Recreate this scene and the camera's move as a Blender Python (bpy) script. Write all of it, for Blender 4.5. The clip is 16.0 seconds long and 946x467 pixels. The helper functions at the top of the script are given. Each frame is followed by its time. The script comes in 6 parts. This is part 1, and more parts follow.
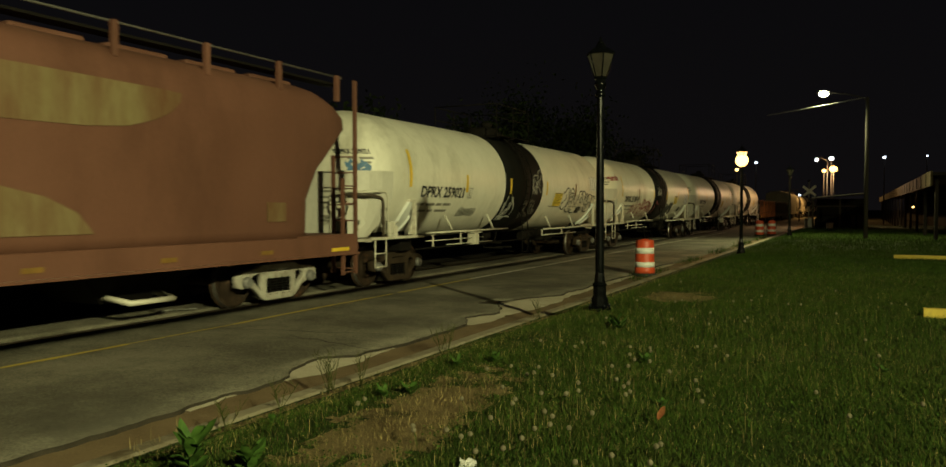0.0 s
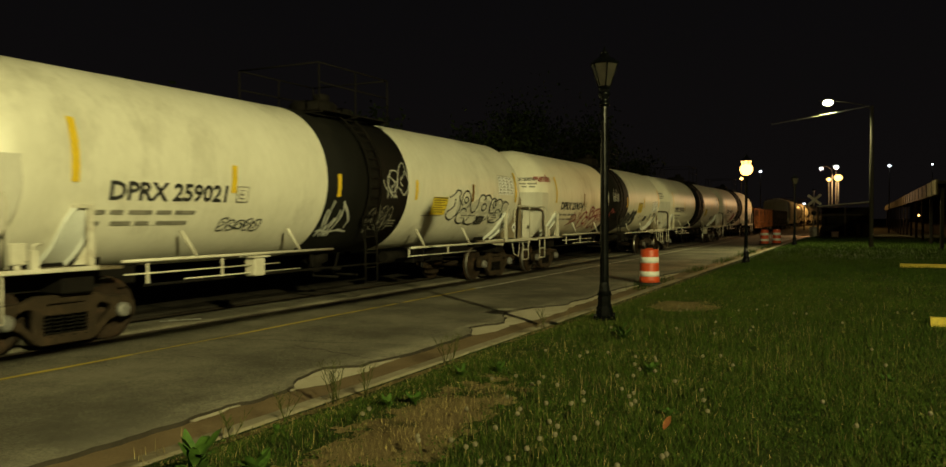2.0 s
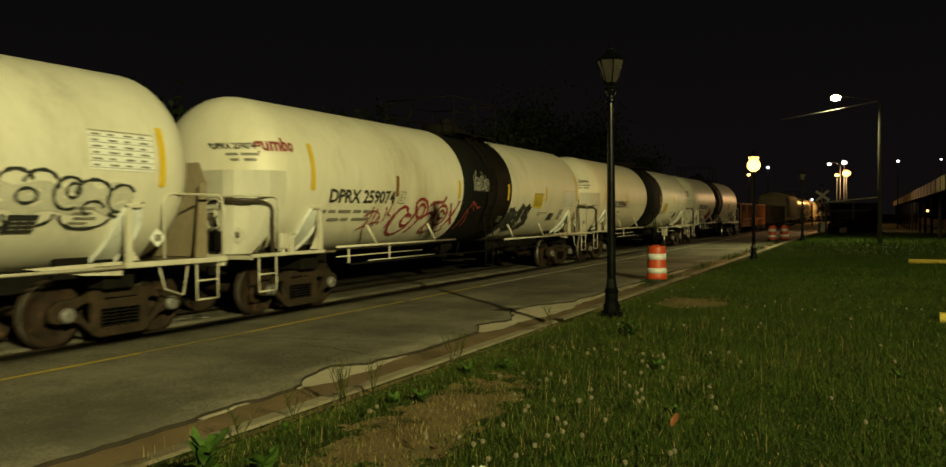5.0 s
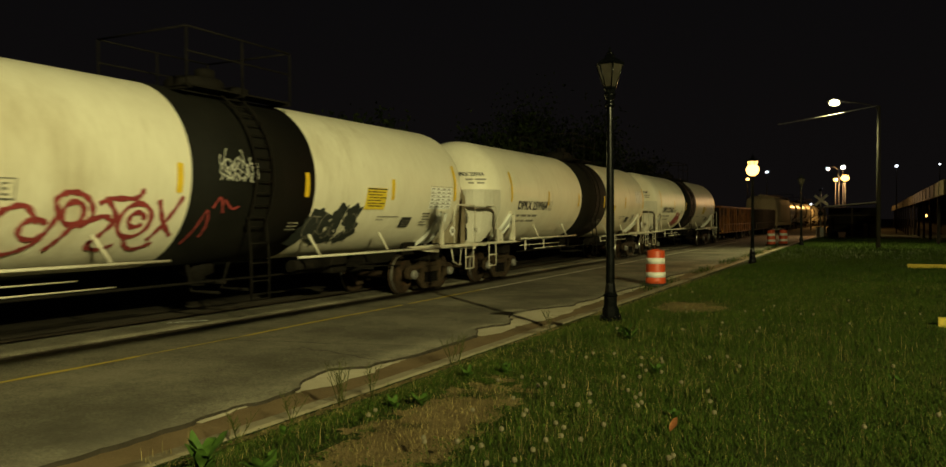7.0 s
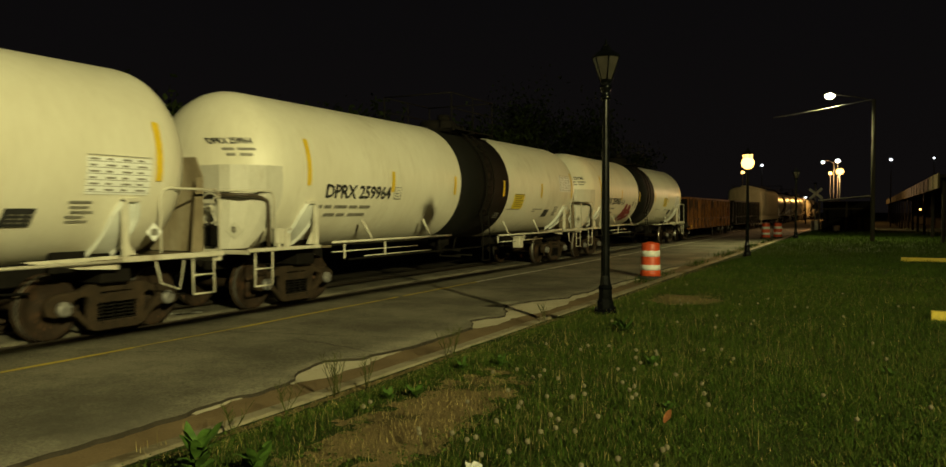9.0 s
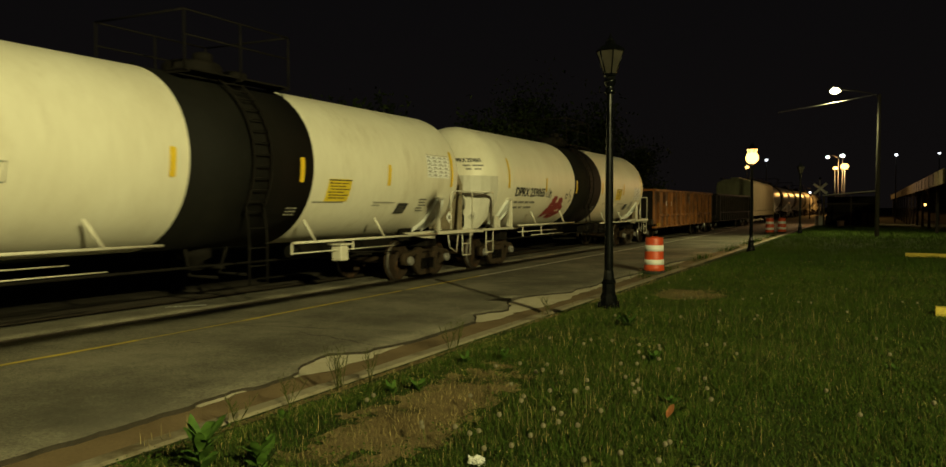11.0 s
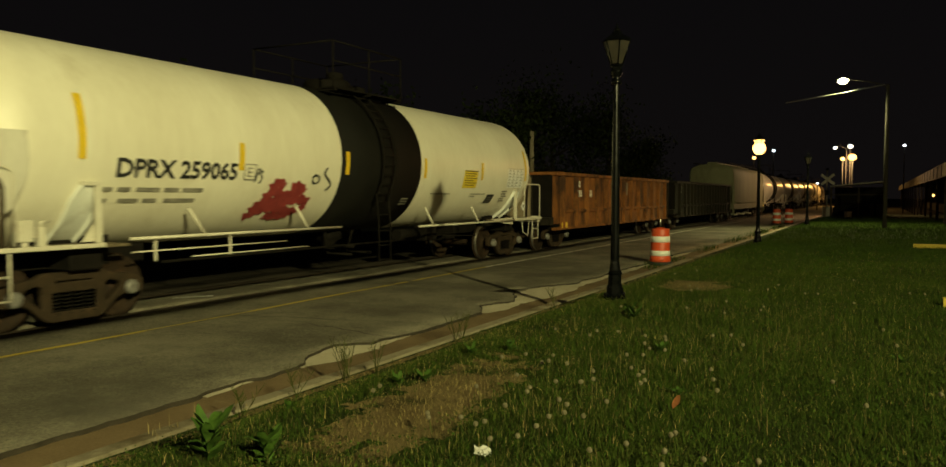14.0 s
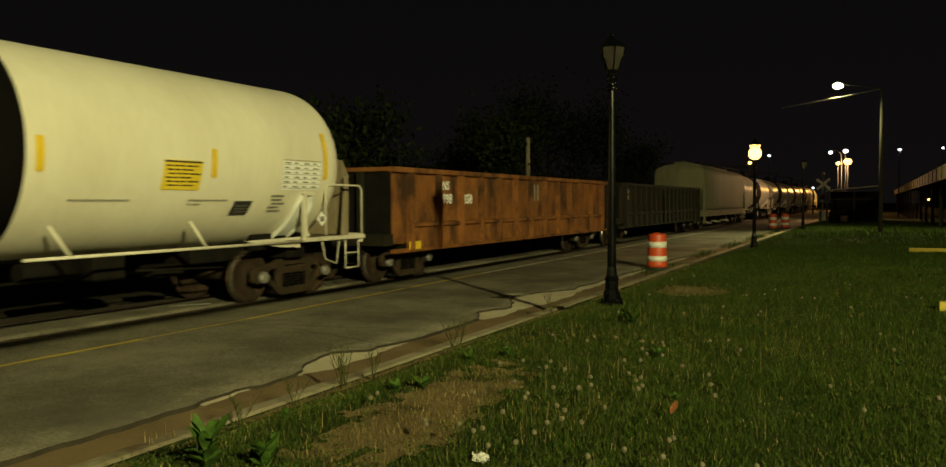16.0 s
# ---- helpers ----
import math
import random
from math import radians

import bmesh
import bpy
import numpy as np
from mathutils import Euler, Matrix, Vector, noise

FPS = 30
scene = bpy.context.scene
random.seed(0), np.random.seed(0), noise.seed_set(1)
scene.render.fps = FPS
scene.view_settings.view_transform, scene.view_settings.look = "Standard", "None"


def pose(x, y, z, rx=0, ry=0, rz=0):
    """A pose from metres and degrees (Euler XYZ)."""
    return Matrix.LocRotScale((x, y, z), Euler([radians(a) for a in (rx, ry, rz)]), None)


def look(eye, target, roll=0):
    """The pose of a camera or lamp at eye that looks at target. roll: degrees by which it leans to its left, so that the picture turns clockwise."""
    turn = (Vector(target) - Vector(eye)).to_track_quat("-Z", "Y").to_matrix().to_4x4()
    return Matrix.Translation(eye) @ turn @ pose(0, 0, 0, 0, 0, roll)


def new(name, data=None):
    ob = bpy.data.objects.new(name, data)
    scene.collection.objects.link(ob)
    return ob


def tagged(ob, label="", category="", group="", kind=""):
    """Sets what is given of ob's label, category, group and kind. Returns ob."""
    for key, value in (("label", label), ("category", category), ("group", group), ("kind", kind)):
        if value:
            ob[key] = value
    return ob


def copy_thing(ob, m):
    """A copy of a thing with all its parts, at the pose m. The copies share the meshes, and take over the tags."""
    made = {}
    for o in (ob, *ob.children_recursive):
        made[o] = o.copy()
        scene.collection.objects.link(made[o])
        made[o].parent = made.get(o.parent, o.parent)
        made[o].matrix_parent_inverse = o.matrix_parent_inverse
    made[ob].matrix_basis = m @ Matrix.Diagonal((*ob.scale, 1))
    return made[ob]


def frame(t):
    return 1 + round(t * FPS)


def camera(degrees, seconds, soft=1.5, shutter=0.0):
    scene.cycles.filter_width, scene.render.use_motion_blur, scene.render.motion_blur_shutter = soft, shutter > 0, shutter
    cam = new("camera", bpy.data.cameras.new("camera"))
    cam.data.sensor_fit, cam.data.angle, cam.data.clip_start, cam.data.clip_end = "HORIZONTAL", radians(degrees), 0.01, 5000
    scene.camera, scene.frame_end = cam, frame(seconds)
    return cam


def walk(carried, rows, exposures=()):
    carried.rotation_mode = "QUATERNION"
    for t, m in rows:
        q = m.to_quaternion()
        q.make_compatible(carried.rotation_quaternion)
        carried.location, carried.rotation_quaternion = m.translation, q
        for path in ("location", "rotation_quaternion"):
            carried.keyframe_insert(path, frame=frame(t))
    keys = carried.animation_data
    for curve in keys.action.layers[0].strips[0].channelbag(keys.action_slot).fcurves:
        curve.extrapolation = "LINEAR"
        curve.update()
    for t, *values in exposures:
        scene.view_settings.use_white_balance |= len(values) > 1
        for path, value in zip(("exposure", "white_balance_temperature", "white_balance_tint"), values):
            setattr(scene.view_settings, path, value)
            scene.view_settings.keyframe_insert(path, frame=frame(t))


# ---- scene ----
# The camera stands on the lawn and is held by hand: it only sways.
EYE = (0.0, 0.0, 1.80)
SWAY = (  # seconds, turn, tilt and lean in degrees
    (0, -26.47, -1.88, -0.04),
    (0.5, -26.72, -1.86, -0.13),
    (1, -26.86, -1.53, -0.16),
    (1.5, -26.86, -1.24, -0.21),
    (2, -26.79, -1.17, -0.18),
    (2.5, -26.72, -1.21, -0.27),
    (3, -26.87, -1.28, -0.33),
    (3.5, -27.14, -1.33, -0.40),
    (4, -27.23, -1.37, -0.42),
    (6.5, -27.33, -1.23, -0.44),
    (7, -27.21, -1.08, -0.31),
    (7.5, -27.14, -1.20, -0.21),
    (8, -26.96, -1.44, -0.20),
    (8.5, -26.82, -1.59, -0.11),
    (9, -26.87, -1.65, -0.13),
    (11.5, -27.24, -2.24, 0.12),
    (12, -27.43, -2.39, 0.13),
    (12.5, -27.51, -2.56, 0.14),
    (13, -27.49, -2.68, 0.14),
    (13.5, -27.52, -2.77, 0.11),
    (14, -27.57, -2.75, 0.02),
    (14.5, -27.55, -2.59, -0.08),
    (15, -27.50, -2.39, -0.11),
    (15.5, -27.37, -2.29, -0.18),
    (16, -27.33, -2.28, -0.28),
)


def aim(turn, tilt, lean):
    a, b = radians(turn), radians(tilt)
    ahead = Vector((math.sin(a) * math.cos(b), math.cos(a) * math.cos(b), math.sin(b)))
    return look(EYE, Vector(EYE) + ahead, lean)


cam = camera(62.64, 16.0, soft=1.5, shutter=0.5)
walk(cam, [(t, aim(a, b, c)) for t, a, b, c in SWAY], exposures=[(0.0, 0.0, 5900, 10), (0.8, 0.0, 6020, 10), (1.6, 0.0, 6380, 10), (2.4, 0.0, 6500, 10), (16.0, 0.0, 6500, 10)])

# ---- night sky and lamps ----
world = bpy.data.worlds.new("night")
scene.world = world
world.use_nodes = True
wn, wl = world.node_tree.nodes, world.node_tree.links
sky = wn["Background"]
sky.inputs["Strength"].default_value = 1.0
geo = wn.new("ShaderNodeTexCoord")
sep = wn.new("ShaderNodeSeparateXYZ")
ramp = wn.new("ShaderNodeValToRGB")
ramp.color_ramp.elements[0].position, ramp.color_ramp.elements[0].color = 0.0, (0.0046, 0.0038, 0.0037, 1)
ramp.color_ramp.elements[1].position, ramp.color_ramp.elements[1].color = 0.45, (0.0024, 0.0024, 0.0028, 1)
wl.new(geo.outputs["Generated"], sep.inputs[0])
wl.new(sep.outputs["Z"], ramp.inputs[0])
wl.new(ramp.outputs[0], sky.inputs["Color"])


def bulb(name, place, watts, color, radius=0.12):
    data = bpy.data.lights.new(name, "POINT")
    data.energy, data.color, data.shadow_soft_size = watts, color, radius
    ob = new(name, data)
    ob.location = place
    return ob


STREET = (1.0, 0.925, 0.40)
SODIUM = (1.0, 0.50, 0.12)


def beam(name, place, aim_at, watts, color, radius, wide, blend):
    """The shaped beam of a street lamp's head."""
    data = bpy.data.lights.new(name, "SPOT")
    data.energy, data.color, data.shadow_soft_size, data.spot_size, data.spot_blend = watts, color, radius, radians(wide), blend
    ob = new(name, data)
    ob.location = place
    ob.rotation_euler = (Vector(aim_at) - Vector(place)).to_track_quat("-Z", "Y").to_euler()


beam("street_lamp_light", (20.0, -10.3, 12.3), (-9.0, 8.0, 2.6), 61500, STREET, 0.38, 108, 1.0)
beam("street_lamp_light", (-1.745, 43.6, 7.50), (-1.3, 42.0, 0.0), 4600, STREET, 0.18, 140, 0.9)
bulb("lantern_light", (-3.86, 29.6, 3.52), 260, SODIUM, 0.16)
bulb("far_lamp_light", (-2.2, 77.0, 5.27), 2200, (1.0, 0.60, 0.27), 0.25)
bulb("wall_lamp_light", (2.3, 58.0, 1.9), 30, SODIUM, 0.1)
bulb("far_lamp_light", (-5.0, 150.0, 7.0), 4500, SODIUM, 0.3)


# ---- materials ----
def material(name, one, two, rough=0.6, metal=0.0, coarse=1.5, fine=40.0, bump=0.3, depth=0.004,
             third=None, spread=(0.55, 0.72), island=0.0, glow=0.0, tall=1.0, sheen=0.5, grain=0.45, edge=0.15):
    """Two tones mixed by coarse and fine grain, a third tone for stains, relief from the fine grain."""
    m = bpy.data.materials.new(name)
    m.use_nodes = True
    n, k = m.node_tree.nodes, m.node_tree.links
    b = n["Principled BSDF"]
    co = n.new("ShaderNodeTexCoord")
    mp = n.new("ShaderNodeMapping")
    mp.inputs["Scale"].default_value = (1, 1, tall)
    k.new(co.outputs["Object"], mp.inputs[0])
    info = n.new("ShaderNodeObjectInfo")
    shift = n.new("ShaderNodeVectorMath")
    shift.operation = "SCALE"
    shift.inputs[0].default_value = (31.0, 17.0, 23.0)
    k.new(info.outputs["Random"], shift.inputs["Scale"])
    k.new(shift.outputs[0], mp.inputs["Location"])
    big, small = n.new("ShaderNodeTexNoise"), n.new("ShaderNodeTexNoise")
    for tex, sc, det in ((big, coarse, 5.0), (small, fine, 4.0)):
        tex.inputs["Scale"].default_value, tex.inputs["Detail"].default_value = sc, det
        tex.inputs["Roughness"].default_value = 0.65
        k.new(mp.outputs[0], tex.inputs["Vector"])
    if grain > 0.9:
        small.inputs["Detail"].default_value, small.inputs["Roughness"].default_value = 9.0, 0.80
    add = n.new("ShaderNodeMath")
    add.operation = "MULTIPLY_ADD"
    k.new(small.outputs["Fac"], add.inputs[0])
    add.inputs[1].default_value = grain
    k.new(big.outputs["Fac"], add.inputs[2])
    r1 = n.new("ShaderNodeValToRGB")
    r1.color_ramp.elements[0].position, r1.color_ramp.elements[1].position = 0.5 - edge, 0.5 + edge
    r1.color_ramp.elements[0].color, r1.color_ramp.elements[1].color = (*one, 1), (*two, 1)
    even = n.new("ShaderNodeMath")
    even.operation = "MULTIPLY"
    even.inputs[1].default_value = 1 / (1 + grain)
    k.new(add.outputs[0], even.inputs[0])
    k.new(even.outputs[0], r1.inputs[0])
    out = r1.outputs[0]
    if third:
        st = n.new("ShaderNodeTexNoise")
        st.inputs["Scale"].default_value, st.inputs["Detail"].default_value = coarse * 0.7, 8.0
        st.inputs["Roughness"].default_value = 0.7
        k.new(mp.outputs[0], st.inputs["Vector"])
        r2 = n.new("ShaderNodeValToRGB")
        r2.color_ramp.elements[0].position, r2.color_ramp.elements[1].position = spread
        k.new(st.outputs["Fac"], r2.inputs[0])
        mx = n.new("ShaderNodeMix")
        mx.data_type = "RGBA"
        k.new(r2.outputs[0], mx.inputs["Factor"])
        k.new(out, mx.inputs["A"])
        mx.inputs["B"].default_value = (*third, 1)
        out = mx.outputs["Result"]
    if island:
        gm = n.new("ShaderNodeNewGeometry")
        mr = n.new("ShaderNodeMapRange")
        mr.inputs["To Min"].default_value, mr.inputs["To Max"].default_value = 1 - island, 1 + island
        k.new(gm.outputs["Random Per Island"], mr.inputs["Value"])
        sc = n.new("ShaderNodeVectorMath")
        sc.operation = "SCALE"
        k.new(out, sc.inputs[0])
        k.new(mr.outputs[0], sc.inputs["Scale"])
        out = sc.outputs[0]
    k.new(out, b.inputs["Base Color"])
    rg = n.new("ShaderNodeMapRange")
    rg.inputs["To Min"].default_value, rg.inputs["To Max"].default_value = max(0.02, rough - 0.12), min(1, rough + 0.12)
    k.new(big.outputs["Fac"], rg.inputs["Value"])
    k.new(rg.outputs[0], b.inputs["Roughness"])
    b.inputs["Metallic"].default_value = metal
    b.inputs["Specular IOR Level"].default_value = sheen
    if bump:
        bp = n.new("ShaderNodeBump")
        bp.inputs["Strength"].default_value, bp.inputs["Distance"].default_value = bump, depth
        k.new(small.outputs["Fac"], bp.inputs["Height"])
        k.new(bp.outputs[0], b.inputs["Normal"])
    if glow:
        b.inputs["Emission Color"].default_value = (*two, 1)
        b.inputs["Emission Strength"].default_value = glow
    return m


def glowing(name, color, strength):
    m = bpy.data.materials.new(name)
    m.use_nodes = True
    b = m.node_tree.nodes["Principled BSDF"]
    b.inputs["Base Color"].default_value = (*color, 1)
    b.inputs["Emission Color"].default_value = (*color, 1)
    b.inputs["Emission Strength"].default_value = strength
    return m


CREAM = material("cream_tank_paint", (0.63, 0.59, 0.48), (0.74, 0.71, 0.60), 0.45, 0, 0.7, 7, 0.12, 0.01, (0.36, 0.30, 0.19), (0.57, 0.86), tall=0.3)
GREYCREAM = material("greyish_tank_paint", (0.42, 0.41, 0.35), (0.54, 0.52, 0.45), 0.32, 0, 0.6, 9, 0.12, 0.01, (0.28, 0.25, 0.20), (0.52, 0.78), tall=0.3)
WHITE = material("cream_steel_paint", (0.50, 0.47, 0.38), (0.64, 0.61, 0.52), 0.5, 0, 2, 30, 0.2, 0.003, (0.20, 0.13, 0.07), (0.58, 0.78))
SHIELD = material("cream_shield_paint", (0.47, 0.45, 0.39), (0.58, 0.56, 0.49), 0.55, 0, 1.5, 20, 0.15, 0.004, (0.24, 0.18, 0.11), (0.54, 0.76), tall=0.4)
BLACKBAND = material("black_tank_coating", (0.003, 0.003, 0.0025), (0.008, 0.0075, 0.006), 0.75, 0, 0.8, 12, 0.25, 0.006, (0.016, 0.014, 0.010), (0.60, 0.9), sheen=0.15)
INK = material("black_stencil_paint", (0.010, 0.010, 0.010), (0.03, 0.03, 0.03), 0.6, 0, 8, 60, 0.1)
GREYINK = material("worn_stencil_paint", (0.10, 0.095, 0.08), (0.30, 0.28, 0.23), 0.6, 0, 8, 60, 0.1)
YELLOW = material("yellow_reflector", (0.62, 0.41, 0.015), (0.74, 0.51, 0.03), 0.45, 0, 6, 60, 0.1)
YELLOWSIGN = material("yellow_warning_decal", (0.62, 0.45, 0.02), (0.74, 0.56, 0.05), 0.5, 0, 6, 60, 0.1)
PAPER = material("white_decal", (0.74, 0.75, 0.74), (0.86, 0.87, 0.86), 0.5, 0, 8, 60, 0.1)
TRUCKSTEEL = material("brown_cast_steel", (0.017, 0.012, 0.007), (0.042, 0.028, 0.016), 0.85, 0, 4, 60, 0.5, 0.004, (0.075, 0.046, 0.024), (0.56, 0.78), sheen=0.2)
TRUCKGREY = material("pale_grey_cast_steel", (0.26, 0.24, 0.20), (0.42, 0.40, 0.34), 0.7, 0, 4, 50, 0.4, 0.004, (0.12, 0.085, 0.06), (0.5, 0.72))
WHEEL = material("rusty_wheel_steel", (0.012, 0.008, 0.005), (0.034, 0.021, 0.012), 0.8, 0, 5, 70, 0.3, 0.003, (0.085, 0.042, 0.020), (0.55, 0.72), sheen=0.2)
TREAD = material("polished_tread_steel", (0.35, 0.33, 0.30), (0.5, 0.48, 0.45), 0.3, 0.9, 8, 90, 0.1)
HUBCAP = material("worn_bearing_cap", (0.12, 0.115, 0.11), (0.24, 0.235, 0.22), 0.5, 0.2, 12, 80, 0.2)
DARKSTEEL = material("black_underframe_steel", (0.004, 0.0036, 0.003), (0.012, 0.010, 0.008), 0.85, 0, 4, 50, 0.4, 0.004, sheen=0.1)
HOPPERRED = material("faded_brown_hopper_paint", (0.116, 0.050, 0.032), (0.156, 0.070, 0.046), 0.7, 0, 0.7, 25, 0.2, 0.004, (0.072, 0.030, 0.018), (0.48, 0.80), tall=0.5, sheen=0.3)
HOPPERPATCH = material("yellowed_logo_paint", (0.165, 0.128, 0.055), (0.230, 0.192, 0.096), 0.7, 0, 1.2, 20, 0.2, 0.004, (0.11, 0.048, 0.022), (0.42, 0.66), tall=0.25, sheen=0.3)
GONRUST = material("rusted_gondola_steel", (0.13, 0.046, 0.011), (0.27, 0.105, 0.026), 0.85, 0, 1.6, 18, 0.4, 0.006, (0.042, 0.018, 0.008), (0.46, 0.64), tall=0.6, sheen=0.3)
GONDARK = material("dark_gondola_steel", (0.008, 0.007, 0.005), (0.020, 0.017, 0.011), 0.85, 0, 1.5, 22, 0.4, 0.006, (0.040, 0.020, 0.010), (0.58, 0.78), sheen=0.2)
HOPPERGREY = material("pale_green_grey_hopper_paint", (0.145, 0.145, 0.085), (0.205, 0.205, 0.125), 0.7, 0, 0.8, 20, 0.2, 0.004, (0.09, 0.082, 0.05), (0.55, 0.8), tall=0.4, sheen=0.3)
ASPHALT = material("old_grey_asphalt", (0.070, 0.064, 0.047), (0.215, 0.196, 0.148), 0.9, 0, 0.55, 34, 0.9, 0.016, (0.078, 0.071, 0.055), (0.50, 0.68), sheen=0.2, grain=1.3, edge=0.075)
# dark tone holds the shade under and behind the train
SHADEGRAVEL = material("dark_oily_ballast", (0.012, 0.010, 0.008), (0.040, 0.034, 0.026), 0.95, 0, 0.8, 30, 0.9, 0.02, sheen=0.1, grain=1.2)
CONCRETE = material("weathered_concrete", (0.36, 0.32, 0.23), (0.52, 0.47, 0.36), 0.9, 0, 1.6, 45, 0.6, 0.006, (0.19, 0.145, 0.09), (0.54, 0.72), sheen=0.25)
GUTTERDIRT = material("dirt_stained_gutter", (0.105, 0.072, 0.038), (0.190, 0.135, 0.074), 0.95, 0, 1.0, 40, 0.6, 0.006, (0.30, 0.25, 0.17), (0.62, 0.76), sheen=0.2)
KERBSTONE = material("dirty_kerb_concrete", (0.19, 0.165, 0.110), (0.31, 0.275, 0.195), 0.9, 0, 1.4, 35, 0.7, 0.006, (0.095, 0.072, 0.040), (0.50, 0.66), sheen=0.2, grain=0.8)
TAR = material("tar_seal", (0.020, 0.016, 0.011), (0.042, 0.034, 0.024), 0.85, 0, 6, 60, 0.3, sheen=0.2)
ROADYELLOW = material("worn_yellow_road_paint", (0.36, 0.27, 0.035), (0.50, 0.385, 0.06), 0.8, 0, 2.5, 30, 0.5, 0.003, (0.15, 0.13, 0.08), (0.56, 0.70), sheen=0.2)
ROADWHITE = material("worn_white_road_paint", (0.5, 0.48, 0.42), (0.66, 0.63, 0.55), 0.75, 0, 2.5, 60, 0.4, 0.003, (0.13, 0.12, 0.1), (0.5, 0.6))
RAILSTEEL = material("dark_rail_steel", (0.030, 0.024, 0.018), (0.065, 0.050, 0.036), 0.5, 0.5, 6, 60, 0.2)
SOIL = material("dry_soil_and_thatch", (0.085, 0.060, 0.026), (0.20, 0.148, 0.072), 0.95, 0, 2.5, 60, 1.0, 0.02, (0.045, 0.040, 0.014), (0.52, 0.68), sheen=0.1, grain=1.0)
TURF = material("green_turf_floor", (0.013, 0.023, 0.004), (0.030, 0.041, 0.009), 0.95, 0, 0.8, 45, 1.0, 0.03, (0.050, 0.038, 0.016), (0.56, 0.72), sheen=0.1)
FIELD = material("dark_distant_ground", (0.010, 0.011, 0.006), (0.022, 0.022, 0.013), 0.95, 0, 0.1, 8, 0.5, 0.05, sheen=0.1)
GRASS = material("grass_blade", (0.020, 0.040, 0.005), (0.042, 0.070, 0.009), 0.8, 0, 0.9, 9, 0.0, third=(0.058, 0.056, 0.015), spread=(0.58, 0.82), island=0.5, sheen=0.1)
PALEGRASS = material("yellow_green_blade", (0.055, 0.068, 0.012), (0.100, 0.105, 0.026), 0.8, 0, 0.8, 8, 0.0, island=0.5, sheen=0.1)
DRYGRASS = material("dry_grass_blade", (0.14, 0.108, 0.042), (0.25, 0.195, 0.085), 0.85, 0, 0.6, 6, 0.0, island=0.6, sheen=0.1)
RUSTYTAPE = material("browned_reflector", (0.14, 0.075, 0.012), (0.24, 0.13, 0.02), 0.6, 0, 6, 60, 0.1)
DECK = material("dirty_deck_steel", (0.10, 0.078, 0.048), (0.21, 0.17, 0.11), 0.85, 0, 2.5, 30, 0.4, 0.004, (0.34, 0.30, 0.22), (0.56, 0.74), sheen=0.2)
# brown tone puts in the shade on shields facing away from the lamp
SHADEDSHIELD = material("browned_shield_plate", (0.17, 0.135, 0.085), (0.30, 0.25, 0.17), 0.75, 0, 1.2, 20, 0.2, 0.004, (0.42, 0.38, 0.29), (0.55, 0.8), tall=0.4, sheen=0.2)
PIPEBROWN = material("brown_pipe_paint", (0.040, 0.030, 0.020), (0.085, 0.066, 0.044), 0.5, 0, 4, 40, 0.2)
DIRTYCREAM = material("soot_stained_tank_paint", (0.60, 0.575, 0.48), (0.74, 0.715, 0.62), 0.45, 0, 0.7, 7, 0.12, 0.01, (0.27, 0.245, 0.18), (0.50, 0.80), tall=0.45)
STRAPWHITE = material("white_strap_paint", (0.66, 0.68, 0.65), (0.80, 0.82, 0.79), 0.45, 0, 2, 30, 0.2, 0.003, (0.32, 0.29, 0.23), (0.55, 0.8))
POLEDARK = material("dark_lamp_pole", (0.016, 0.014, 0.011), (0.034, 0.030, 0.023), 0.8, 0, 2, 40, 0.3, tall=0.1, sheen=0.2)
WEEDLEAF = material("broad_weed_leaf", (0.024, 0.058, 0.007), (0.052, 0.102, 0.014), 0.65, 0, 9, 40, 0.3, 0.004, sheen=0.2, grain=0.9)
SEEDHEAD = material("pale_seed_fluff", (0.10, 0.088, 0.052), (0.18, 0.158, 0.10), 0.9, 0, 20, 90, 0.0)
STEM = material("dry_green_stem", (0.040, 0.050, 0.012), (0.075, 0.080, 0.024), 0.8, 0, 8, 50, 0.0, sheen=0.1)
DEADLEAF = material("dead_orange_leaf", (0.22, 0.065, 0.018), (0.40, 0.16, 0.06), 0.7, 0, 25, 90, 0.3, 0.003)
LITTER = material("white_paper_litter", (0.34, 0.34, 0.32), (0.5, 0.5, 0.48), 0.7, 0, 20, 80, 0.2)
LAMPIRON = material("black_lamp_iron", (0.0012, 0.0014, 0.0016), (0.0035, 0.004, 0.004), 0.22, 0, 4, 50, 0.15, 0.002, sheen=0.18)
LAMPGLASS = material("sooty_lantern_pane", (0.018, 0.016, 0.013), (0.042, 0.037, 0.028), 0.35, 0, 4, 50, 0.1)
GALV = material("dull_galvanised_steel", (0.16, 0.155, 0.14), (0.27, 0.26, 0.24), 0.5, 0.6, 3, 50, 0.2)
POLEWOOD = material("weathered_pole_wood", (0.030, 0.025, 0.018), (0.062, 0.050, 0.036), 0.9, 0, 2, 40, 0.5, tall=0.1, sheen=0.2)
ORANGE = material("orange_barrel_plastic", (0.46, 0.052, 0.012), (0.58, 0.080, 0.020), 0.5, 0, 3, 40, 0.1, 0.002, (0.30, 0.06, 0.02), (0.6, 0.8))
REFLECTWHITE = material("white_reflective_sheeting", (0.62, 0.62, 0.58), (0.80, 0.80, 0.76), 0.4, 0, 4, 50, 0.1, 0.002)
RUBBER = material("black_rubber", (0.012, 0.012, 0.012), (0.03, 0.03, 0.03), 0.8, 0, 5, 60, 0.4)
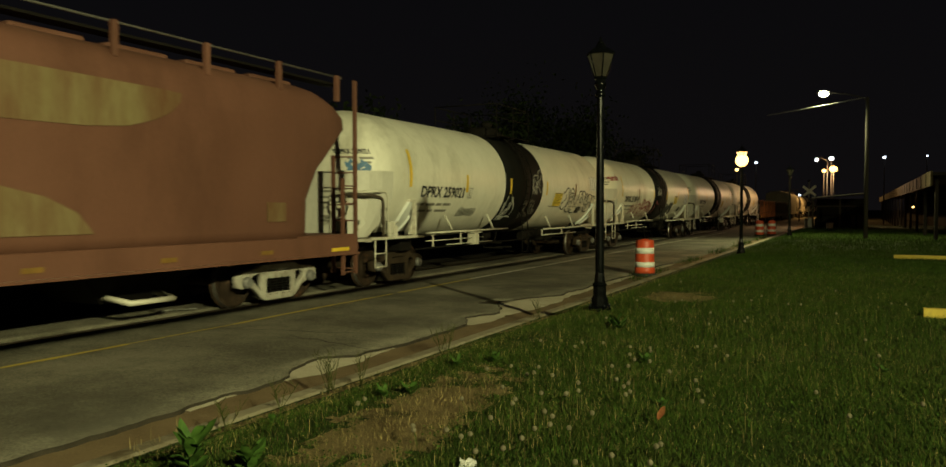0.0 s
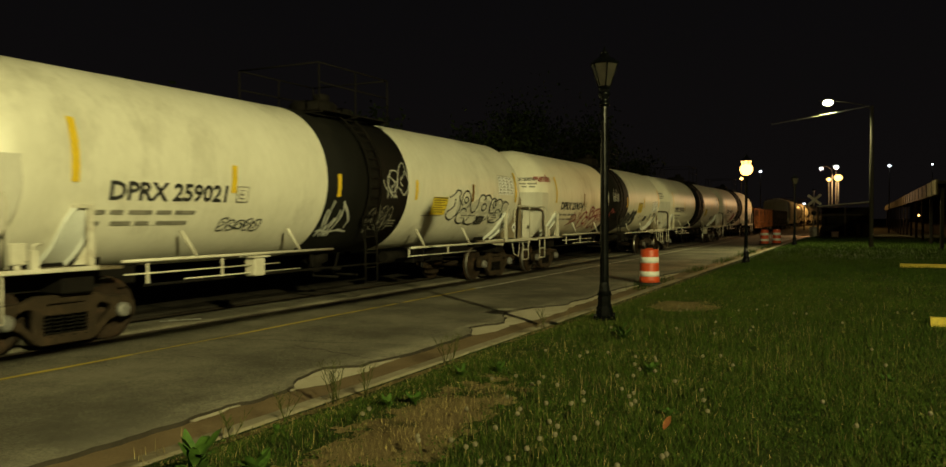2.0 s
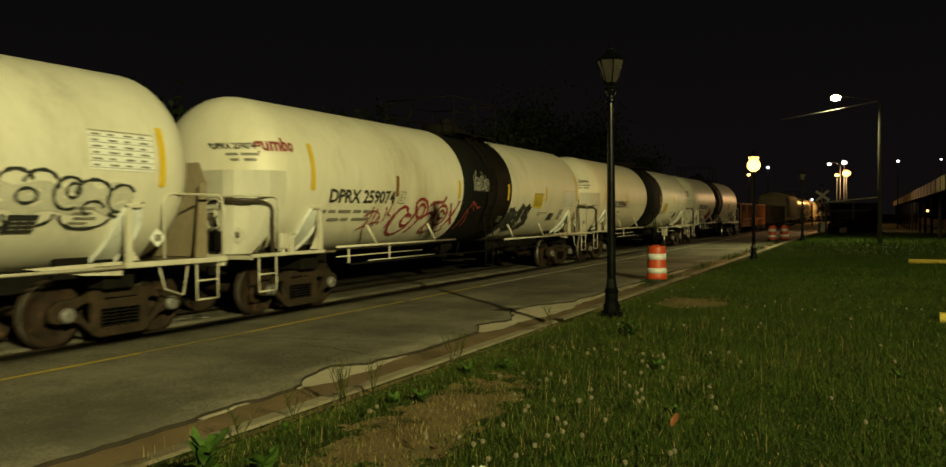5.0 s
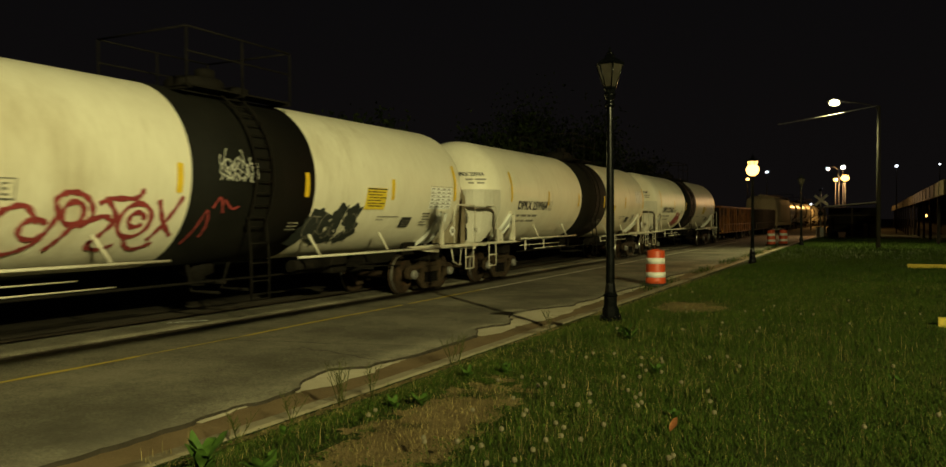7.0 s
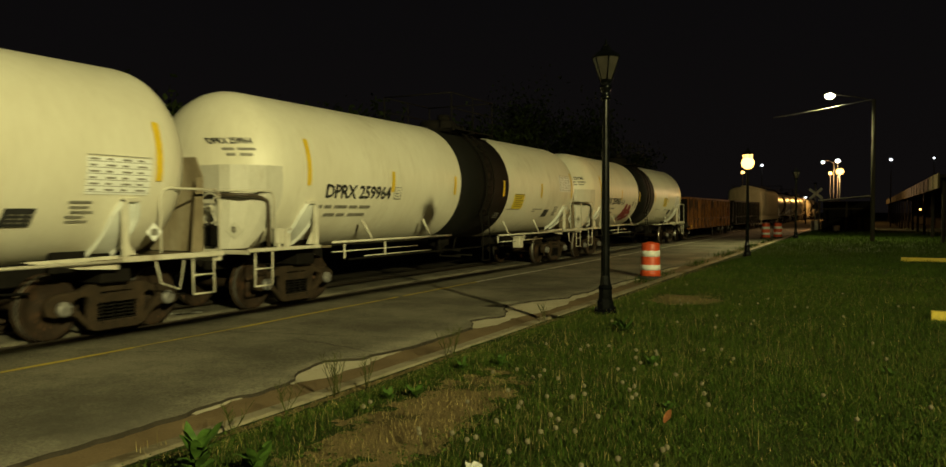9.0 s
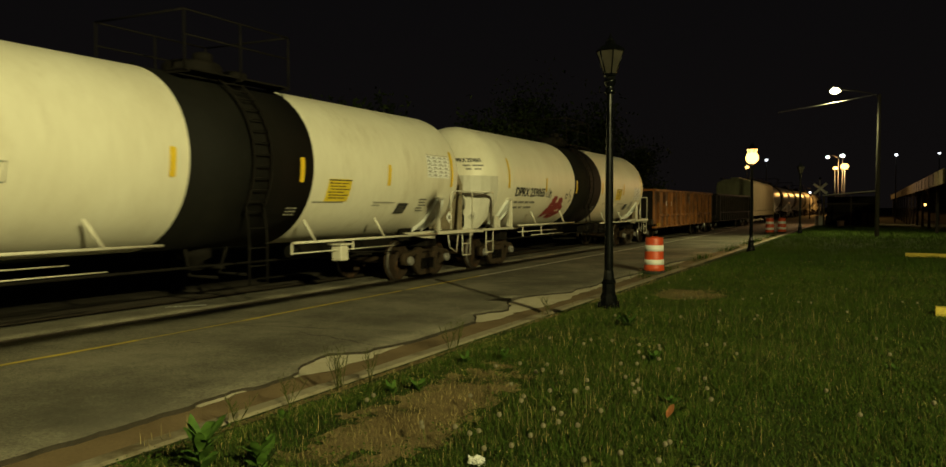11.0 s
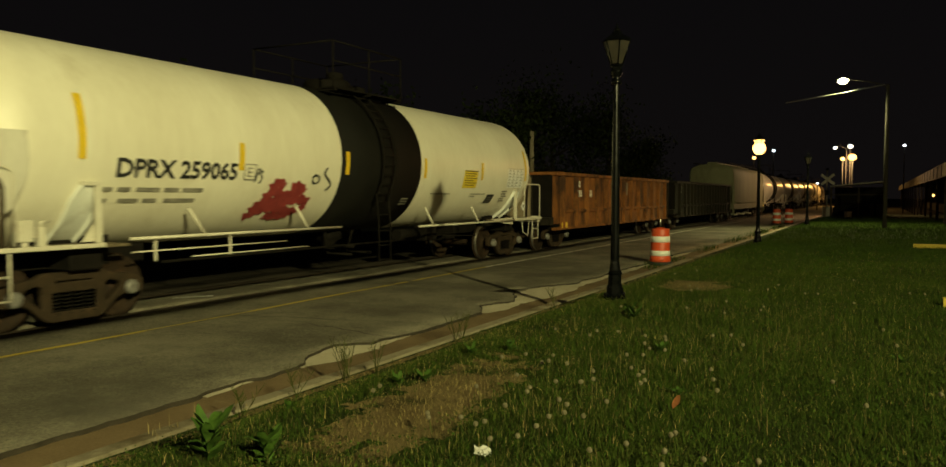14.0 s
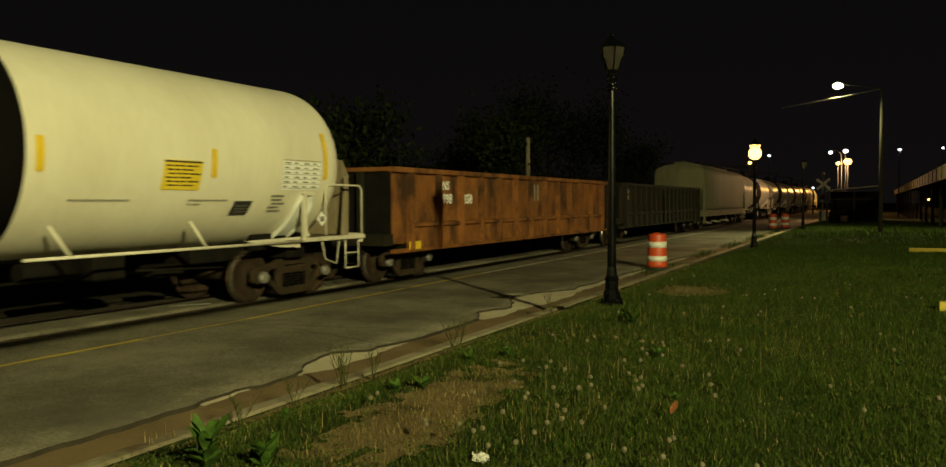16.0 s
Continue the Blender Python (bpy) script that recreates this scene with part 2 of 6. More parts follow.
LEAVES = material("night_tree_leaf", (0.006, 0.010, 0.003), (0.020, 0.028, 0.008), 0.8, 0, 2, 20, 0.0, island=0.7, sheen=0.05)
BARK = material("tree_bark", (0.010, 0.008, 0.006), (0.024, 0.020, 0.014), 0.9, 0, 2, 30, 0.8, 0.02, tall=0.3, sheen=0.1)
GRAFRED = material("red_spray_paint", (0.15, 0.016, 0.020), (0.32, 0.050, 0.046), 0.6, 0, 5, 22, 0.1, grain=1.0)
GRAFDARK = material("dark_spray_paint", (0.010, 0.014, 0.013), (0.028, 0.032, 0.030), 0.6, 0, 5, 50, 0.1)
GRAFWHITE = material("white_spray_paint", (0.34, 0.34, 0.31), (0.48, 0.48, 0.44), 0.6, 0, 5, 50, 0.1)
GRAFGREY = material("grey_spray_fill", (0.42, 0.41, 0.35), (0.56, 0.54, 0.46), 0.6, 0, 5, 50, 0.1)
GRAFBLUE = material("blue_spray_paint", (0.06, 0.13, 0.25), (0.10, 0.2, 0.34), 0.6, 0, 5, 50, 0.1)
CANOPY = material("yellowish_canopy_fascia", (0.030, 0.024, 0.009), (0.050, 0.040, 0.015), 0.8, 0, 1, 20, 0.2, sheen=0.2)
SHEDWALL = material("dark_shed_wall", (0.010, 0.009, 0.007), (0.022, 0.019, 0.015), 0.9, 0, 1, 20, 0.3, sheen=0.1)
SODIUMGLOW = glowing("sodium_glow", (1.0, 0.55, 0.14), 5.0)
STREETGLOW = glowing("street_lamp_glow", (1.0, 0.90, 0.50), 12.0)
LITPANE = glowing("lit_lantern_pane", (1.0, 0.62, 0.20), 2.2)
COLDGLOW = glowing("cold_lamp_glow", (0.85, 0.93, 1.0), 3.0)


# ---- building tools ----
def box(bm, x0, x1, y0, y1, z0, z1, bevel=0.0, turn=None):
    m = Matrix.LocRotScale(((x0 + x1) / 2, (y0 + y1) / 2, (z0 + z1) / 2), turn, (abs(x1 - x0), abs(y1 - y0), abs(z1 - z0)))
    made = bmesh.ops.create_cube(bm, size=1, matrix=m)["verts"]
    if bevel:
        edges = list({e for v in made for e in v.link_edges})
        bmesh.ops.bevel(bm, geom=edges, offset=bevel, segments=1, affect="EDGES")
    return bm


def tube(bm, pts, r, seg=8, caps=True, r2=None):
    """A round bar along a bent line."""
    pts = [Vector(p) for p in pts]
    rings, side = [], None
    for i, p in enumerate(pts):
        d = ((pts[min(i + 1, len(pts) - 1)] - p).normalized() + (p - pts[max(i - 1, 0)]).normalized()).normalized()
        if side is None:
            side = d.orthogonal().normalized()
        side = (side - d * side.dot(d)).normalized()
        up = d.cross(side)
        rad = r if r2 is None else r + (r2 - r) * i / (len(pts) - 1)
        rings.append([bm.verts.new(p + (side * math.cos(a) + up * math.sin(a)) * rad)
                      for a in (2 * math.pi * j / seg for j in range(seg))])
    for a, b in zip(rings, rings[1:]):
        for j in range(seg):
            f = bm.faces.new((a[j], a[(j + 1) % seg], b[(j + 1) % seg], b[j]))
            f.smooth = True
    if caps:
        bm.faces.new(rings[0][::-1])
        bm.faces.new(rings[-1])
    return bm


def lathe(bm, profile, seg=24, axis="z", place=(0, 0, 0), smooth=True):
    """Turns (radius, height) pairs round an axis."""
    rings = []
    for r, h in profile:
        ring = []
        for j in range(seg):
            a = 2 * math.pi * j / seg
            c, s = r * math.cos(a), r * math.sin(a)
            v = {"z": (c, s, h), "y": (c, h, s), "x": (h, c, s)}[axis]
            ring.append(bm.verts.new(Vector(v) + Vector(place)))
        rings.append(ring)
    for a, b in zip(rings, rings[1:]):
        for j in range(seg):
            f = bm.faces.new((a[j], a[(j + 1) % seg], b[(j + 1) % seg], b[j]))
            f.smooth = smooth
    bm.faces.new(rings[0])
    bm.faces.new(rings[-1])
    return bm


def loft(bm, sections, smooth=False, caps=True):
    """Skins a row of closed outlines of equal length."""
    rings = [[bm.verts.new(p) for p in sec] for sec in sections]
    n = len(rings[0])
    for a, b in zip(rings, rings[1:]):
        for j in range(n):
            f = bm.faces.new((a[j], a[(j + 1) % n], b[(j + 1) % n], b[j]))
            f.smooth = smooth
    if caps:
        bm.faces.new(rings[0][::-1])
        bm.faces.new(rings[-1])
    return bm


def slab(outlines, thick, bevel=0.0):
    """A flat plate with holes, in the xy plane, as a mesh."""
    cu = bpy.data.curves.new("outline", "CURVE")
    cu.dimensions, cu.fill_mode, cu.extrude, cu.bevel_depth, cu.bevel_resolution = "2D", "BOTH", thick / 2 - bevel, bevel, 1
    for line in outlines:
        sp = cu.splines.new("POLY")
        sp.points.add(len(line) - 1)
        for p, (x, y) in zip(sp.points, line):
            p.co = (x, y, 0, 1)
        sp.use_cyclic_u = True
    ob = bpy.data.objects.new("outline", cu)
    mesh = bpy.data.meshes.new_from_object(ob)
    bpy.data.objects.remove(ob)
    return mesh


def lettering(words, size, squeeze=1.0, shear=0.0):
    """Words as a flat mesh, from the left end of the base line."""
    cu = bpy.data.curves.new("words", "FONT")
    cu.body, cu.size, cu.resolution_u, cu.offset, cu.shear = words, size, 2, size * 0.030, shear
    ob = bpy.data.objects.new("words", cu)
    mesh = bpy.data.meshes.new_from_object(ob)
    bpy.data.objects.remove(ob)
    mesh.transform(Matrix.Diagonal((squeeze, 1, 1, 1)))
    return mesh


def finish(name, mesh, mat):
    mesh.name = name
    mesh.materials.clear()
    mesh.materials.append(mat)
    return mesh


def part(name, bm, mat, parent=None, label="", m=None):
    """Links a bmesh, or a mesh, as one object under a thing."""
    if isinstance(bm, bmesh.types.BMesh):
        bmesh.ops.recalc_face_normals(bm, faces=bm.faces)
        mesh = bpy.data.meshes.new(name)
        bm.to_mesh(mesh)
        bm.free()
        finish(name, mesh, mat)
    else:
        mesh = bm
        if mat:
            finish(name, mesh, mat)
    ob = new(name, mesh)
    if parent:
        ob.parent = parent
    if m is not None:
        ob.matrix_basis = m
    if label:
        ob["label"] = label
    return ob


def thing(name, label, category, group="", m=None):
    ob = new(name)
    ob.empty_display_size = 0.3
    if m is not None:
        ob.matrix_basis = m
    return tagged(ob, label, category, group)


def new_bm():
    return bmesh.new()


# ---- ground, street and lawn ----
TRACK = -10.926          # middle of the track
RAIL_X = (TRACK + 0.73, TRACK - 0.73)


def wob(*p):
    return noise.noise(Vector((*p, 0.0, 0.0)[:3]))


def lawn_z(x, y):
    z = 0.31 - 0.12 * min(1.0, max(0.0, (y - 11) / 18)) + 0.04 * min(1.0, max(0.0, (y - 33) / 15))
    z += 0.035 * wob(x * 0.35, y * 0.35, 3.1) + 0.012 * wob(x * 1.7, y * 1.7, 7.7)
    near = min(1.0, max(0.0, (x + 4.56) / 1.15))
    near = near * near * (3 - 2 * near)
    return z * near + 0.045 * (1 - near)


# how deep the asphalt has broken away along the gutter: (y, metres)
BROKEN = ((4.95, 0), (5.1, 0.06), (5.7, 0.05), (5.8, 0), (6.3, 0), (6.55, 0.10), (6.85, 0.24), (7.2, 0.36), (7.5, 0.38), (7.68, 0.24), (7.8, 0.07), (8.1, 0.13),
          (8.4, 0.05), (9.0, 0), (10.7, 0.03), (10.95, 0.20), (11.4, 0.40), (11.75, 0.34), (11.95, 0.13), (12.3, 0.20), (12.8, 0.48), (13.6, 0.76), (14.3, 0.60),
          (14.8, 0.30), (15.2, 0.10), (15.8, 0.22), (16.6, 0.12), (19, 0.18), (21, 0.05), (24.5, 0.2), (26, 0))


def broken(y):
    for (a, p), (b, q) in zip(BROKEN, BROKEN[1:]):
        if a <= y < b:
            return p + (q - p) * (y - a) / (b - a)
    return 0.0


def asphalt_edge(y):
    rough = 0.5 + 2.2 * min(0.4, broken(y))
    return -5.39 - broken(y) + 0.03 * wob(y * 0.9, 1.3) + rough * (0.05 * wob(y * 3.1, 5.3) + 0.04 * wob(y * 8.0, 2.3) + 0.022 * wob(y * 21.0, 7.3))


def sheet(bm, xs, ys, height):
    rows = [[bm.verts.new((x(y) if callable(x) else x, y, 0)) for x in xs] for y in ys]
    for r in rows:
        for v in r:
            v.co.z = height(v.co.x, v.co.y)
    for a, b in zip(rows, rows[1:]):
        for j in range(len(xs) - 1):
            bm.faces.new((a[j], a[j + 1], b[j + 1], b[j])).smooth = True
    return rows



bm = new_bm()
sheet(bm, [-400 + 20 * i for i in range(41)], [-60 + 20 * i for i in range(41)], lambda x, y: -0.30)
ground = part("ground", bm, FIELD)
tagged(ground, "dark grassy ground reaching to the horizon", "ground", kind="structure")

ys_road = [-14 + 0.24 * i for i in range(68)] + [2.32 + 0.06 * i for i in range(388)] + [25.6 + 1.5 * i for i in range(140)]


def road_z(x, y):
    return 0.006 * wob(x * 0.5, y * 0.5, 9.0) + 0.003 * wob(x * 2.5, y * 2.5, 4.0)


bm = new_bm()
rows = sheet(bm, [RAIL_X[0] + 0.13, -9.4, -8.7, -8.0, -7.3, -6.6, -6.0, asphalt_edge], ys_road, road_z)
last = None
for r in rows:  # the broken edge drops to the gutter
    v = bm.verts.new(r[-1].co + Vector((0.015, 0, -0.06)))
    w = bm.verts.new(r[0].co + Vector((0, 0, -0.09)))
    if last:
        bm.faces.new((last[0], last[1], v, r[-1]))
        bm.faces.new((last[2], last[3], w, r[0]))
    last = (r[-1], v, r[0], w)
road = part("road", bm, ASPHALT)
tagged(road, "old grey cracked asphalt street with a broken edge", "road", kind="structure")
for name, x0, x1, tag in (("road_2", RAIL_X[1] + 0.20, RAIL_X[0] - 0.20, "grey asphalt strip between the two rails"),
                          ("road_3", -17.0, RAIL_X[1] - 0.13, "gravel beyond the track, toned dark for the shade under the train")):
    bm = new_bm()
    rows = sheet(bm, [x0 + (x1 - x0) * i / 4 for i in range(5)], ys_road, road_z)
    last = None
    for r in rows:
        ends = [bm.verts.new(v.co + Vector((0, 0, -0.09))) for v in (r[0], r[-1])]
        if last:
            bm.faces.new((last[0], r[0], ends[0], last[1]))
            bm.faces.new((last[2], r[-1], ends[1], last[3]))
        last = (r[0], ends[0], r[-1], ends[1])
    tagged(part(name, bm, ASPHALT if name == "road_2" else SHADEGRAVEL), tag, "road", kind="structure")

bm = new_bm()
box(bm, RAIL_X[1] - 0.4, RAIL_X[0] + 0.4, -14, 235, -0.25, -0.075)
tagged(part("track_bed", bm, DARKSTEEL), "dark bed of the sunken rails", "track bed", kind="structure")
for x in RAIL_X:
    bm = new_bm()
    prof = [(-0.065, -0.074), (0.065, -0.074), (0.065, -0.064), (0.012, -0.052), (0.012, -0.03), (0.036, -0.022), (0.036, -0.006), (0.030, -0.002), (-0.030, -0.002), (-0.036, -0.006), (-0.036, -0.022), (-0.012, -0.03), (-0.012, -0.052), (-0.065, -0.064)]
    loft(bm, [[(x + a, y, b) for a, b in prof] for y in (-14, 235)])
    tagged(part("rail", bm, RAILSTEEL), "dark steel rail sunk into the street", "rail", "rails of the track")

bm = new_bm()
sheet(bm, [-6.1, -5.7, -5.35, -5.05, -4.72], ys_road, lambda x, y: -0.030 - 0.012 * (x > -5.2) + 0.006 * wob(x * 2, y * 2, 5))
tagged(part("gutter", bm, GUTTERDIRT), "brown dirt-stained concrete gutter along the kerb", "gutter", kind="structure")
bm = new_bm()  # pale concrete laid bare where the asphalt has broken away
last = None
for i in range(420):
    y = 4.6 + 0.05 * i
    e = asphalt_edge(y)
    inner = min(-5.19 + 0.05 * wob(y * 2.0, 6.6), -5.39 - broken(y) + 1.35 * broken(y) + 0.07 * wob(y * 2.1, 8.8) + 0.05 * wob(y * 6.0, 4.4))
    if broken(y) < 0.035 or inner < e + 0.02:
        last = None
        continue
    now = [bm.verts.new((x, y, z)) for x, z in ((e - 0.02, -0.020), ((e + inner) / 2, -0.018 + 0.004 * wob(y * 3, 1.0)), (inner, -0.021))]
    if last:
        bm.faces.new((last[0], last[1], now[1], now[0]))
        bm.faces.new((last[1], last[2], now[2], now[1]))
    last = now
bare = part("bare_concrete", bm, CONCRETE)
tagged(bare, "pale concrete bared by broken asphalt", "bare concrete", kind="structure")

kerb = thing("kerb", "weathered pale concrete kerb beside the lawn", "kerb")
tagged(kerb, kind="structure")
stones = {}
y = -9.0
for i in range(34):
    long = 3.0
    m = i % 4
    if m not in stones:
        bm = new_bm()
        secs = []
        for j in range(13):
            yy = 0.006 + (long - 0.012) * j / 12
            w = 0.014 * wob(yy * 1.5, m * 5.0)
            e = 0.018 * wob(yy * 4, m * 3.0)
            secs.append([(-4.785 + w, yy, -0.2), (-4.785 + w, yy, 0.03), (-4.765 + w, yy, 0.052 + e * 0.3), (-4.60 + e, yy, 0.060), (-4.555 + e, yy, 0.045), (-4.55, yy, -0.2)])
        loft(bm, secs)
        ob = part("kerb_stone", bm, KERBSTONE, kerb)
        stones[m] = ob.data
        ob.location.y = y
    else:
        ob = part("kerb_stone", stones[m], None, kerb)
        ob.location.y = y
    y += long

bm = new_bm()
last = None
for y in ys_road[68:456]:
    e = asphalt_edge(y)
    w = max(0.0015, 0.008 * wob(y * 2.3, 3.3) + 0.010 * wob(y * 9, 1.1))
    now = (bm.verts.new((e - w, y, 0.008 + road_z(e, y))), bm.verts.new((e + 0.004, y, 0.006 + road_z(e, y))), bm.verts.new((e + 0.018, y, -0.055)))
    if last:
        bm.faces.new((last[0], last[1], now[1], now[0]))
        bm.faces.new((last[1], last[2], now[2], now[1]))
    last = now
tagged(part("road_edge", bm, TAR), "dark crumbling rim of the asphalt", "road edge", kind="structure")


def streak(name, x0, y0, y1, wide, mat, label, cat, z=0.007):
    bm = new_bm()
    n = max(4, int((y1 - y0) / 0.15))
    a, b = [], []
    for j in range(n + 1):
        yy = y0 + (y1 - y0) * j / n
        xx = x0(yy)
        w = wide * (1 + 0.35 * wob(yy * 3.5, x0(0)))
        a.append(bm.verts.new((xx - w / 2 + 0.01 * wob(yy * 6, 3), yy, z + road_z(xx, yy))))
        b.append(bm.verts.new((xx + w / 2 + 0.01 * wob(yy * 6, 8), yy, z + road_z(xx, yy))))
    for j in range(n):
        bm.faces.new((a[j], b[j], b[j + 1], a[j + 1]))
    return tagged(part(name, bm, mat), label, cat, kind="structure")

yellow_x = lambda y: -8.63 - 0.018 * max(0, y - 7)
for y0, y1 in ((3.0, 7.1), (9.1, 13.8), (14.0, 17.6)):
    streak("road_marking", yellow_x, y0, y1, 0.085, ROADYELLOW, "worn yellow line painted beside the track", "road marking")
streak("road_marking_2", yellow_x, 7.1, 9.1, 0.045, ROADYELLOW, "nearly worn away yellow line", "road marking")
streak("road_marking_3", lambda y: -8.82, 17.6, 60, 0.09, ROADWHITE, "worn pale line painted beside the track", "road marking")

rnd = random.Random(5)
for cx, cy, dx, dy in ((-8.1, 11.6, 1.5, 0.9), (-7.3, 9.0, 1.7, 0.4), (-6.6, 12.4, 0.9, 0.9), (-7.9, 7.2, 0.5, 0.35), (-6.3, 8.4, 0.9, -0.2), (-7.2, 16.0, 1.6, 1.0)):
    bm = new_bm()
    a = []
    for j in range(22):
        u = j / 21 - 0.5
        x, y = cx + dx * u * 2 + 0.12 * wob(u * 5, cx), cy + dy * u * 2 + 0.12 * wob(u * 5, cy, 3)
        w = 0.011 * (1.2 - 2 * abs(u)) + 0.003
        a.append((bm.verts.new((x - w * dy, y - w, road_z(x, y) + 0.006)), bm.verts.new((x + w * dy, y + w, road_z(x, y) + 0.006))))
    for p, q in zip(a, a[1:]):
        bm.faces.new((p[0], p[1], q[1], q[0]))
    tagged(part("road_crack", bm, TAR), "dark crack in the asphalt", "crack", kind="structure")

bm = new_bm()
xs_lawn = [-4.57 + 0.22 * i for i in range(32)] + [3.0 + 3 * i for i in range(12)]
ys_lawn = [-12 + 0.3 * i for i in range(180)] + [42 + 1.5 * i for i in range(24)]
sheet(bm, xs_lawn, ys_lawn, lawn_z)
lawn = part("lawn", bm, TURF)
tagged(lawn, "weedy green lawn floor with bare dry patches", "lawn", kind="structure")


# ---- rolling stock: x towards the street, y along the train, z above the rail ----
R, AXLE = 1.53, 2.55     # radius and height of the tanks
SHARED = {}


def shared(key, build):
    if key not in SHARED:
        got = build()
        if isinstance(got, bmesh.types.BMesh):
            bmesh.ops.recalc_face_normals(got, faces=got.faces)
            mesh = bpy.data.meshes.new(key)
            got.to_mesh(mesh)
            got.free()
            got = mesh
        SHARED[key] = got
    return SHARED[key]


def piece(name, key, build, mat, parent, m=None, label=""):
    mesh = shared(key, build)
    if not mesh.materials:
        finish(name, mesh, mat)
    return part(name, mesh, None, parent, label, m)


def wheelset():
    bm = new_bm()
    for s in (1, -1):
        prof = [(0.09, 0.80), (0.14, 0.80), (0.15, 0.765), (0.36, 0.735), (0.385, 0.77), (0.448, 0.775), (0.457, 0.765), (0.462, 0.70), (0.470, 0.675), (0.487, 0.668), (0.487, 0.645), (0.40, 0.645), (0.37, 0.70), (0.15, 0.70), (0.09, 0.66)]
        lathe(bm, [(r, s * h) for r, h in prof], 32, "x")
        for k in range(3):   # bosses that show the turning
            a = 2.1 * k
            box(bm, s * 0.745 - 0.006, s * 0.745 + 0.012, 0.25 * math.cos(a) - 0.03, 0.25 * math.cos(a) + 0.03, 0.25 * math.sin(a) - 0.02, 0.25 * math.sin(a) + 0.02)
    tube(bm, [(-1.02, 0, 0), (1.02, 0, 0)], 0.085, 14)
    return bm


def sideframe():
    top = [(-1.10, 0.40), (-1.10, 0.56), (-0.98, 0.64), (-0.62, 0.67), (-0.45, 0.74), (0.45, 0.74), (0.62, 0.67), (0.98, 0.64), (1.10, 0.56), (1.10, 0.40)]
    low = [(0.98, 0.36), (0.80, 0.38), (0.66, 0.33), (0.46, 0.14), (0.36, 0.10), (-0.36, 0.10), (-0.46, 0.14), (-0.66, 0.33), (-0.80, 0.38), (-0.98, 0.36)]
    holes = []
    for s in (1, -1):
        tri = [(0.46, 0.58), (0.56, 0.62), (0.72, 0.57), (0.77, 0.49), (0.68, 0.42), (0.52, 0.27), (0.45, 0.24)]
        holes.append([(s * a, b) for a, b in tri])
    holes.append([(-0.36, 0.20), (0.36, 0.20), (0.36, 0.50), (-0.36, 0.50)])
    holes.append([(-0.30, 0.60), (0.30, 0.60), (0.30, 0.66), (-0.30, 0.66)])
    mesh = slab([top + low, *holes], 0.13, 0.02)
    mesh.transform(Matrix(((0, 0, 1, 0), (1, 0, 0, 0), (0, 1, 0, 0), (0, 0, 0, 1))))
    return mesh


def springs():
    bm = new_bm()
    for s in (1,):
        for y in (-0.27, -0.09, 0.09, 0.27):
            pts = [(s * 1.0 + 0.065 * math.cos(a), y + 0.065 * math.sin(a), 0.19 + 0.30 * a / (12 * math.pi)) for a in [j * math.pi / 4 for j in range(49)]]
            tube(bm, pts, 0.014, 5)
        box(bm, s * 0.94, s * 1.06, -0.36, 0.36, 0.49, 0.56, 0.01)
    return bm


def bolster():
    bm = new_bm()
    box(bm, -0.95, 0.95, -0.20, 0.20, 0.42, 0.68, 0.03)
    lathe(bm, [(0.2, 0.66), (0.2, 0.75)], 16)
    for y in (0.42, -0.42):
        box(bm, -0.72, 0.72, y - 0.05, y + 0.05, 0.30, 0.40, 0.01)
        for s in (1, -1):
            box(bm, s * 0.62, s * 0.78, y - 0.06, y + 0.09 * (1 if y > 0 else -1) + 0.0, 0.28, 0.58, 0.01)
    return bm


def caps():
    bm = new_bm()
    lathe(bm, [(0.11, 0.0), (0.11, 0.09), (0.085, 0.12), (0.03, 0.125), (0.0, 0.125)][:4], 16, "x")
    for k in range(3):
        a = 2.094 * k + 0.5
        tube(bm, [(0.11, 0.065 * math.cos(a), 0.065 * math.sin(a)), (0.145, 0.065 * math.cos(a), 0.065 * math.sin(a))], 0.016, 6)
    return bm


WHEELSETS = []


def wheelset_mesh():
    bm = wheelset()
    bmesh.ops.recalc_face_normals(bm, faces=bm.faces)
    for f in bm.faces:
        c = f.calc_center_median()
        if math.hypot(c.y, c.z) > 0.452 and 0.69 < abs(c.x) < 0.78:
            f.material_index = 1
    mesh = bpy.data.meshes.new("wheelset")
    bm.to_mesh(mesh)
    bm.free()
    mesh.materials.append(WHEEL)
    mesh.materials.append(TREAD)
    return mesh


def bogie(car, y, style):
    mat = {"brown": TRUCKSTEEL, "pale": TRUCKGREY}[style]
    b = piece("bogie", "bolster", bolster, DARKSTEEL, car, pose(0, y, 0), "four-wheel cast steel bogie")
    for s in (1, -1):
        piece("side_frame", "side_frame_" + style, sideframe, mat, b, pose(s * 1.0, 0, 0))
        for q in (1, -1):
            piece("bearing_cap", "bearing_cap", caps, HUBCAP, b, pose(s * 1.03, q * 0.889, 0.457, 0, 0, 0 if s > 0 else 180))
    for turn in (0, 180):
        piece("spring_pack", "springs", springs, DARKSTEEL, b, pose(0, 0, 0, 0, 0, turn))
    for q in (1, -1):
        w = piece("wheelset", "wheelset", wheelset_mesh, WHEEL, b, pose(0, q * 0.889, 0.457))
        WHEELSETS.append((w, q * 0.889))
    return b


